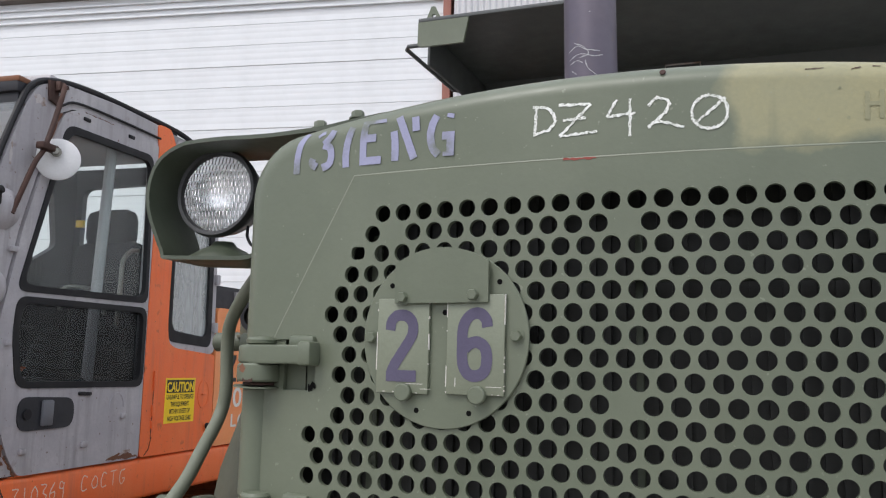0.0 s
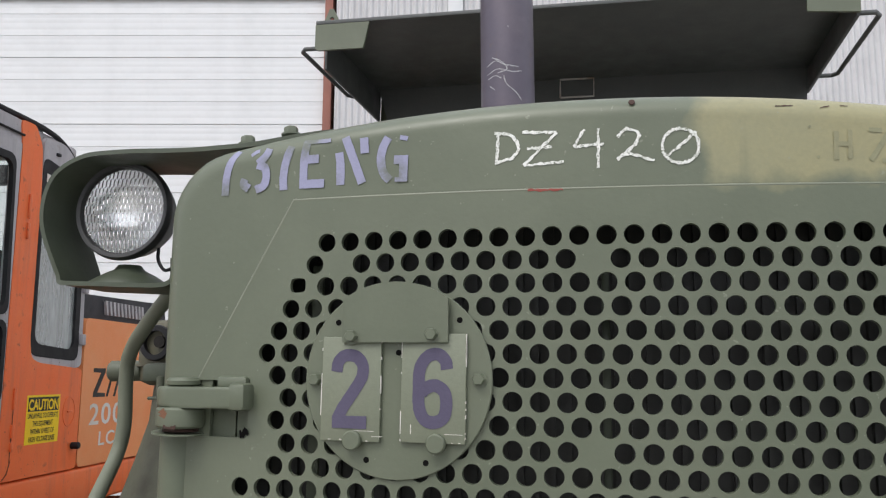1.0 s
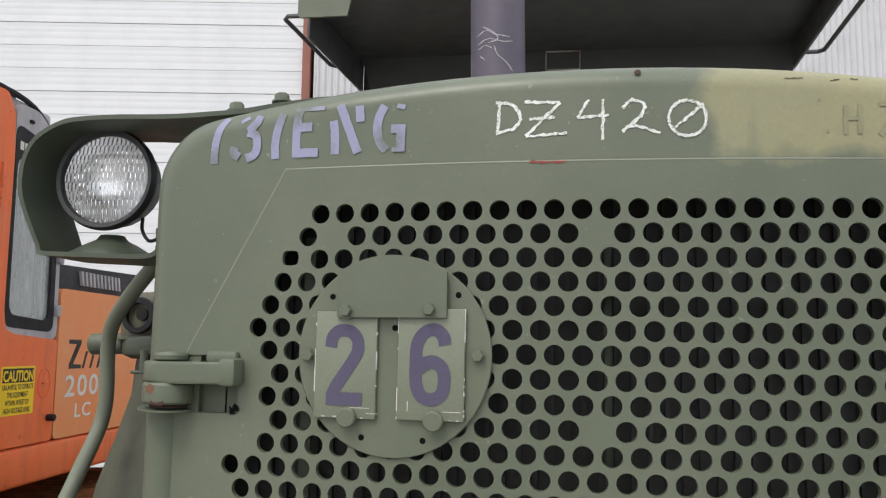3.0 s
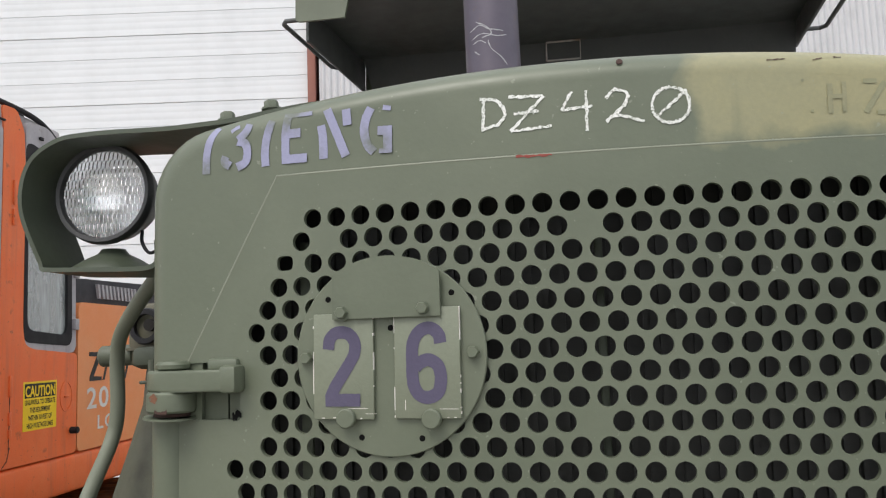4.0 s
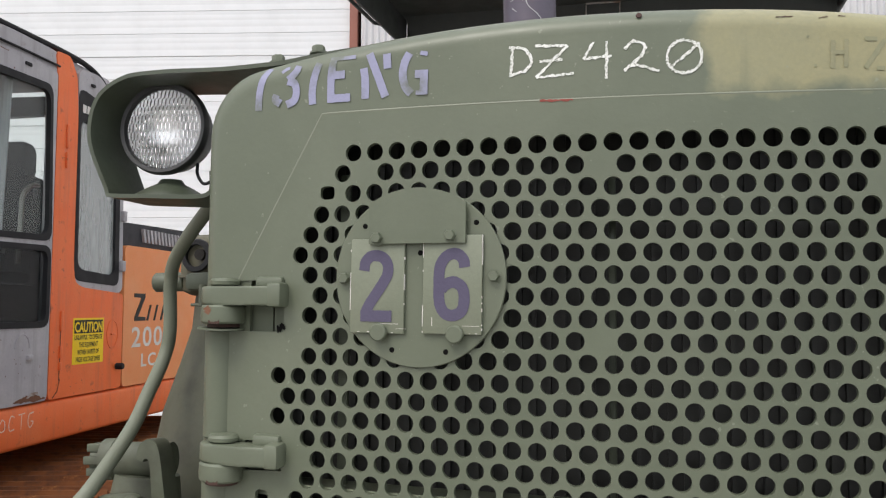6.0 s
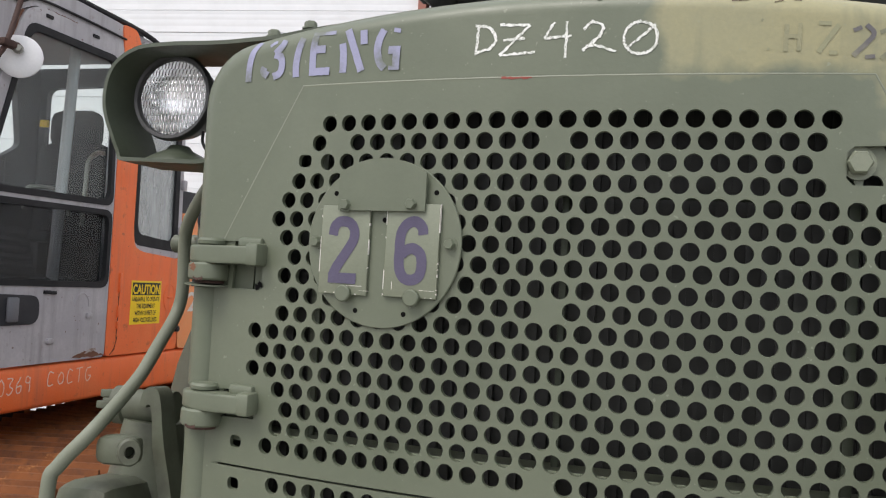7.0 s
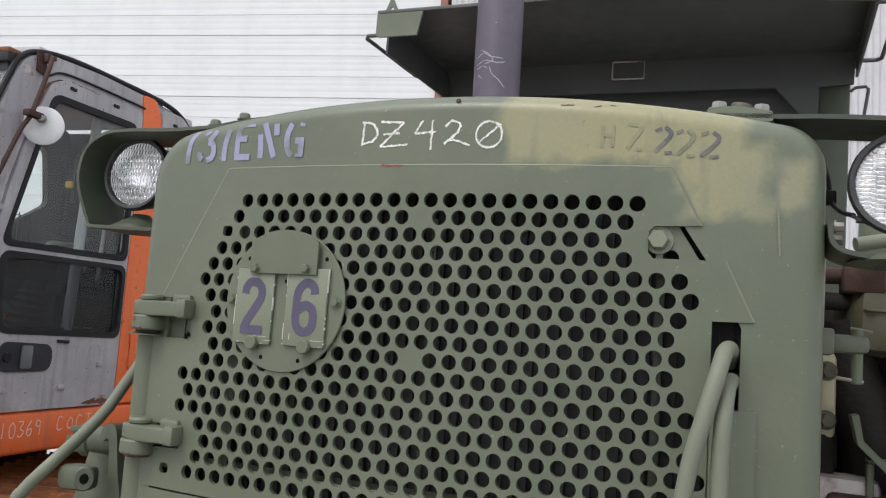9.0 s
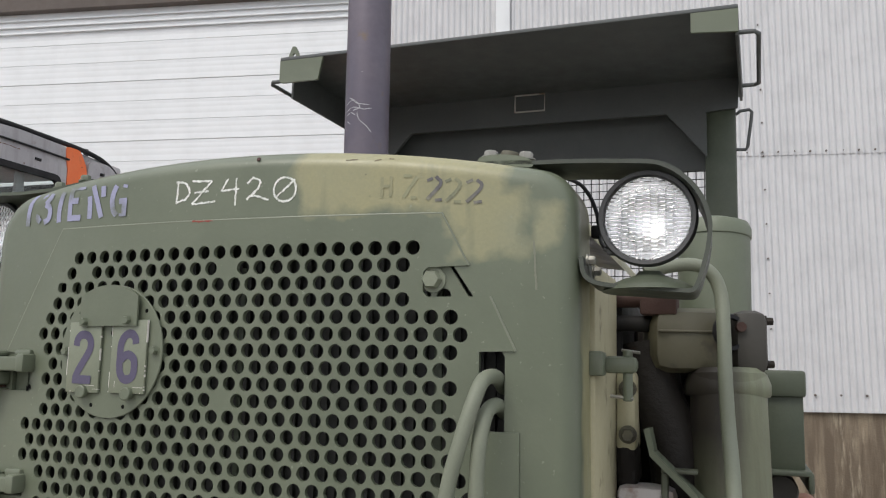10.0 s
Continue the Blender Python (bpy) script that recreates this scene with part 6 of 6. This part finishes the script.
for k, c in enumerate("LC"):
    b = B()
    words(b, c, 0.078, Matrix.Translation((0.0035, 1.552 + 0.085 * k, 1.144)) @ SIDE, 0.015, 0, 1.4)
    part("pale_letter", b, WHITE, eng)
# deck rail, with a cut corner at its front
b = B()
PLAN = [(0.0, 2.9), (0.0, -0.245), (-0.28, -0.56), (-1.3, -0.56), (-1.3, 2.9)]
lo = [b.verts.new((x, y, 0.842)) for x, y in PLAN]
hi = [b.verts.new((x, y, 1.038)) for x, y in PLAN]
b.faces.new(lo[::-1])
b.faces.new(hi)
for i in range(5):
    b.faces.new((lo[i], lo[(i + 1) % 5], hi[(i + 1) % 5], hi[i]))
bmesh.ops.bevel(b, geom=b.edges[:], offset=0.022, segments=3, affect="EDGES", profile=0.5)
deck = part("deck_rail", b, ORANGE, ex, "scuffed orange deck rail")
b = B()
chalk(b, [[(-0.236, 1.012), (-0.222, 0.985), (-0.197, 0.945), (-0.194, 0.915), (-0.206, 0.880), (-0.214, 0.862)]], 0, 0.008, 14, 1.5)
chalk(b, [[(-0.234, 0.975), (-0.208, 0.965)], [(-0.20, 0.945), (-0.178, 0.938)]], 0, 0.004, 15)
for v in b.verts:
    v.co = Vector((0.0008 - v.co.y * 0.5, v.co.x, v.co.z))
part("rust_streak", b, RUSTDARK, deck)


def hand_written(bm, text, x0, z0, h, w, slope=0.0):
    """Hand-written chalk characters of single strokes."""
    G = {"3": [[(0, 1), (0.8, 0.95), (0.4, 0.55), (0.9, 0.3), (0.4, 0), (0, 0.1)]], "1": [[(0.4, 1), (0.4, 0)]],
         "0": [[(0.5, 1), (0.05, 0.6), (0.2, 0.05), (0.75, 0.05), (0.9, 0.6), (0.5, 1)]],
         "6": [[(0.7, 1), (0.1, 0.5), (0.2, 0.05), (0.7, 0.1), (0.75, 0.45), (0.15, 0.4)]],
         "9": [[(0.8, 0.85), (0.3, 1), (0.15, 0.65), (0.7, 0.6), (0.8, 0.9), (0.75, 0.0)]],
         "C": [[(0.8, 0.9), (0.3, 1), (0.05, 0.5), (0.2, 0.05), (0.8, 0.1)]], "O": [[(0.5, 0.9), (0.1, 0.5), (0.3, 0.1), (0.8, 0.2), (0.8, 0.7), (0.5, 0.9)]],
         "T": [[(0.0, 1), (0.9, 1.05)], [(0.45, 1), (0.4, 0)]], "G": [[(0.8, 1), (0.2, 0.9), (0.05, 0.3), (0.4, 0), (0.8, 0.35), (0.45, 0.4)]]}
    for i, c in enumerate(text):
        for st in G.get(c, []):
            chalk(bm, [[(x0 + (i + p[0] * 0.75) * w, z0 + p[1] * h + slope * i * w) for p in st]], 0, 0.0055, 11 + i)


for text, x0, z0, h, w in (("310369", -0.165, 0.925, 0.070, 0.054), ("COCTG", 0.25, 0.935, 0.066, 0.068)):
    b = B()
    hand_written(b, text, x0, z0, h, w, 0.0)
    for v in b.verts:
        v.co = Vector((0.0008, v.co.x, v.co.z))
    part("chalk_writing", b, FAINTCHALK, deck)
u = Vector((-0.28, -0.315, 0)).normalized()
FACET = Matrix(((-u.x, 0, -u.y, 0), (-u.y, 0, u.x, -0.245), (0, 1, 0, 0), (0, 0, 0, 1)))     # x towards the corner, y up, z out of the cut corner
b = B()
box(b, -0.375, -0.192, 0.926, 1.003, 0.0004, 0.0014, 0, FACET)
stk = part("paper_sticker", b, WHITE, deck, "white printed paper lot sticker")
b = B()
words(b, "COCTG", 0.026, FACET @ Matrix.Translation((-0.214, 0.968, 0.0018)), 0.02, 0, 0.95, "RIGHT")
part("sticker_word", b, STICKERINK, stk)
for k in range(3):
    b = B()
    box(b, -0.365, -0.232, 0.953 - 0.009 * k, 0.956 - 0.009 * k, 0.0014, 0.0018, 0, FACET)
    part("print_line", b, BARE, stk)
b = B()
box(b, -0.206, -0.198, 0.932, 0.972, 0.0014, 0.0018, 0, FACET)
part("print_bar", b, STICKERINK, stk)
# mirror
b = B()
lathe(b, [(0, 0), (0.086, 0.0), (0.090, 0.003), (0.090, 0.007), (0.086, 0.010), (0.045, 0.012), (0, 0.013)], frame_along((0.062, -0.140, 2.352), (0.062 + 0.55, -0.140 - 0.85, 2.352)), 48)
mir = part("mirror", b, MIRRORBACK, ex, "round white-backed mirror on a rusty arm")
b = B()
tube(b, [(0.02, -0.10, 2.70), (0.05, -0.128, 2.65), (0.06, -0.216, 2.396), (0.05, -0.262, 2.30), (0.03, -0.335, 2.085)], 0.011, 10)
part("mirror_arm", b, RUSTDARK, mir, "rusty steel mirror arm")
b = B()
side_plate(b, [[(-0.155, 2.615), (-0.165, 2.70), (-0.05, 2.712), (-0.045, 2.695), (-0.11, 2.665), (-0.085, 2.60)]], -0.003, 0.010)
box(b, 0.008, 0.035, -0.135, -0.095, 2.66, 2.705, 0.006)
part("arm_bracket", b, RUSTDARK, mir, "rusty mirror bracket")
b = B()
box(b, 0.045, 0.085, -0.258, -0.165, 2.372, 2.402, 0.006)
part("clamp", b, RUSTDARK, mir)
b = B()
hexbolt(b, (0.072, -0.165, 2.378), (0.55, -0.85, 0), 0.016, 0.022)
part("clamp_bolt", b, STEEL, mir)
# cab inside
seat = new("operator_seat")
seat.parent = ex
tagged(seat, "black operator seat")
part("seat_back", box(B(), -0.66, -0.24, 0.86, 1.02, 1.50, 2.18, 0.07), SEATCLOTH, seat)
part("head_rest", box(B(), -0.60, -0.30, 0.87, 1.00, 2.14, 2.36, 0.06), SEATCLOTH, seat)
part("seat_cushion", box(B(), -0.66, -0.24, 0.36, 0.9, 1.42, 1.56, 0.05), SEATCLOTH, seat)
part("belt_tag", box(B(), -0.62, -0.57, 0.84, 0.86, 2.25, 2.29, 0.006), YELLOW, seat)
part("console", box(B(), -0.26, -0.08, 0.0, 0.62, 1.05, 1.44, 0.04), DGREY, ex)
b = B()
prof = [(0, 0)]
for k in range(6):
    r = 0.105 - 0.011 * k
    prof += [(r, 0.004 + 0.036 * k), (r + 0.006, 0.014 + 0.036 * k), (r, 0.026 + 0.036 * k), (r - 0.018, 0.034 + 0.036 * k)]
prof += [(0.02, 0.22), (0, 0.22)]
lathe(b, prof, pose(-0.17, 0.16, 1.44, 0, 6, 0), 28)
part("bellows", b, BLACK, ex, "black ribbed rubber bellows")
part("arm_rest", box(B(), -0.25, -0.13, 0.34, 0.70, 1.60, 1.66, 0.025), SEATCLOTH, ex)
part("seat_side", box(B(), -0.25, -0.22, 0.40, 0.95, 1.20, 1.60, 0.01), DGREY, ex)
part("far_console", box(B(), -0.92, -0.72, 0.0, 0.8, 1.05, 1.70, 0.05), DGREY, ex)
b = B()
tube(b, [(-0.15, 0.62, 1.70), (-0.15, 0.632, 1.93), (-0.15, 0.64, 2.03), (-0.15, 0.70, 2.085), (-0.15, 0.76, 2.095)], 0.012, 8)
part("grab_rail", b, STEEL, ex)
b = B()
tube(b, [(-0.15, 0.20, 1.74), (-0.15, 0.205, 1.82), (-0.15, 0.252, 1.855), (-0.15, 0.43, 1.858), (-0.15, 0.505, 1.825), (-0.15, 0.515, 1.74)], 0.010, 8)
part("grab_rail", b, STEEL, ex)
b = B()
rod(b, (-0.10, 0.36, 1.40), (-0.10, 0.425, 2.66), 0.026, 10)
part("inner_bar", b, GREY, ex)
b = B()
rod(b, (-0.35, 0.1, 1.45), (-0.35, 0.12, 1.75), 0.018, 10)
lathe(b, [(0, 0), (0.05, 0.0), (0.055, 0.03), (0.045, 0.05), (0.05, 0.07), (0.035, 0.10), (0.02, 0.14), (0, 0.14)], Matrix.Translation((-0.22, 0.20, 1.50)), 16)
part("control_lever", b, BLACK, ex)
# crawler track under the door side
TA, TB, TZ, PITCH = -0.400, 0.560, 0.660, 0.216
SLEW = pose(0, 0, 0, 0, 0, 10)      # the cab stands slightly turned over its tracks


def shoe():
    """A ribbed track shoe; its ribs run across the track."""
    bm = B()
    prof = [(-0.107, 0.0), (-0.107, 0.008), (-0.080, 0.010), (-0.068, 0.048), (-0.056, 0.049), (-0.044, 0.010), (0.026, 0.009), (0.040, 0.048), (0.052, 0.049), (0.064, 0.010), (0.098, 0.010), (0.104, 0.0)]
    a = [bm.verts.new((TA, y, z)) for y, z in prof]
    c = [bm.verts.new((TB, y, z)) for y, z in prof]
    n = len(prof)
    for i in range(n):
        bm.faces.new((a[i], a[(i + 1) % n], c[(i + 1) % n], c[i]))
    bm.faces.new(a)
    bm.faces.new(c[::-1])
    return bm


track = new("crawler_track")
track.parent = ex
tagged(track, "rusty crawler track with ribbed shoes")
first = part("shoe", shoe(), SHOERUST, track, smooth=20)
TY0, TY1, TR = -1.75, 2.75, 0.38
poses = []
y = TY0
k = 0
while y < TY1:
    poses.append(pose(0.006 * math.sin(3.1 * k), y, TZ + 0.004 * math.sin(1.7 * k)))
    y += PITCH
    k += 1
for k in range(1, 6):
    a = math.pi * k / 6
    poses.append(pose(0, TY0 - TR * math.sin(a), TZ - TR + TR * math.cos(a), math.degrees(a), 0, 0))
    poses.append(pose(0, TY1 + TR * math.sin(a), TZ - TR + TR * math.cos(a), -math.degrees(a), 0, 0))
poses = [SLEW @ m for m in poses]
first.matrix_local = poses[0]
for m in poses[1:]:
    s = first.copy()
    scene.collection.objects.link(s)
    s.matrix_local = m
b = B()
box(b, TA + 0.2, TB - 0.2, TY0 - 0.1, TY1 + 0.1, -0.14, TZ - 0.02, 0.1)
b.transform(SLEW)
part("track_frame", b, RUSTDARK, ex)
b = B()
box(b, -1.9, -0.95, -0.3, 1.38, 0.30, 0.838, 0.05)
part("car_body", b, IRON, ex)
part("orange_tag", box(B(), -0.20, -0.195, 0.045, 0.105, 1.462, 1.482, 0.002), ORANGE, ex)
b = B()
tube(b, [(0.0045, 0.455 + 0.052 * math.cos(a), 1.305 + 0.06 * math.sin(a)) for a in [math.radians(-5 + 19 * i) for i in range(11)]], 0.0035, 6)
part("dent", b, GREY, cdoor, "curved dent in the door skin")
b = B()
side_plate(b, [rounded([(0.80, 1.06), (0.82, 1.90), (0.30, 1.93), (-1.2, 1.98), (-2.6, 1.58), (-2.66, 1.25), (-1.2, 1.42), (0.05, 1.06)], 0.12)], -1.75, -1.22)
part("boom", b, ORANGEFADE, ex, "faded orange boom")
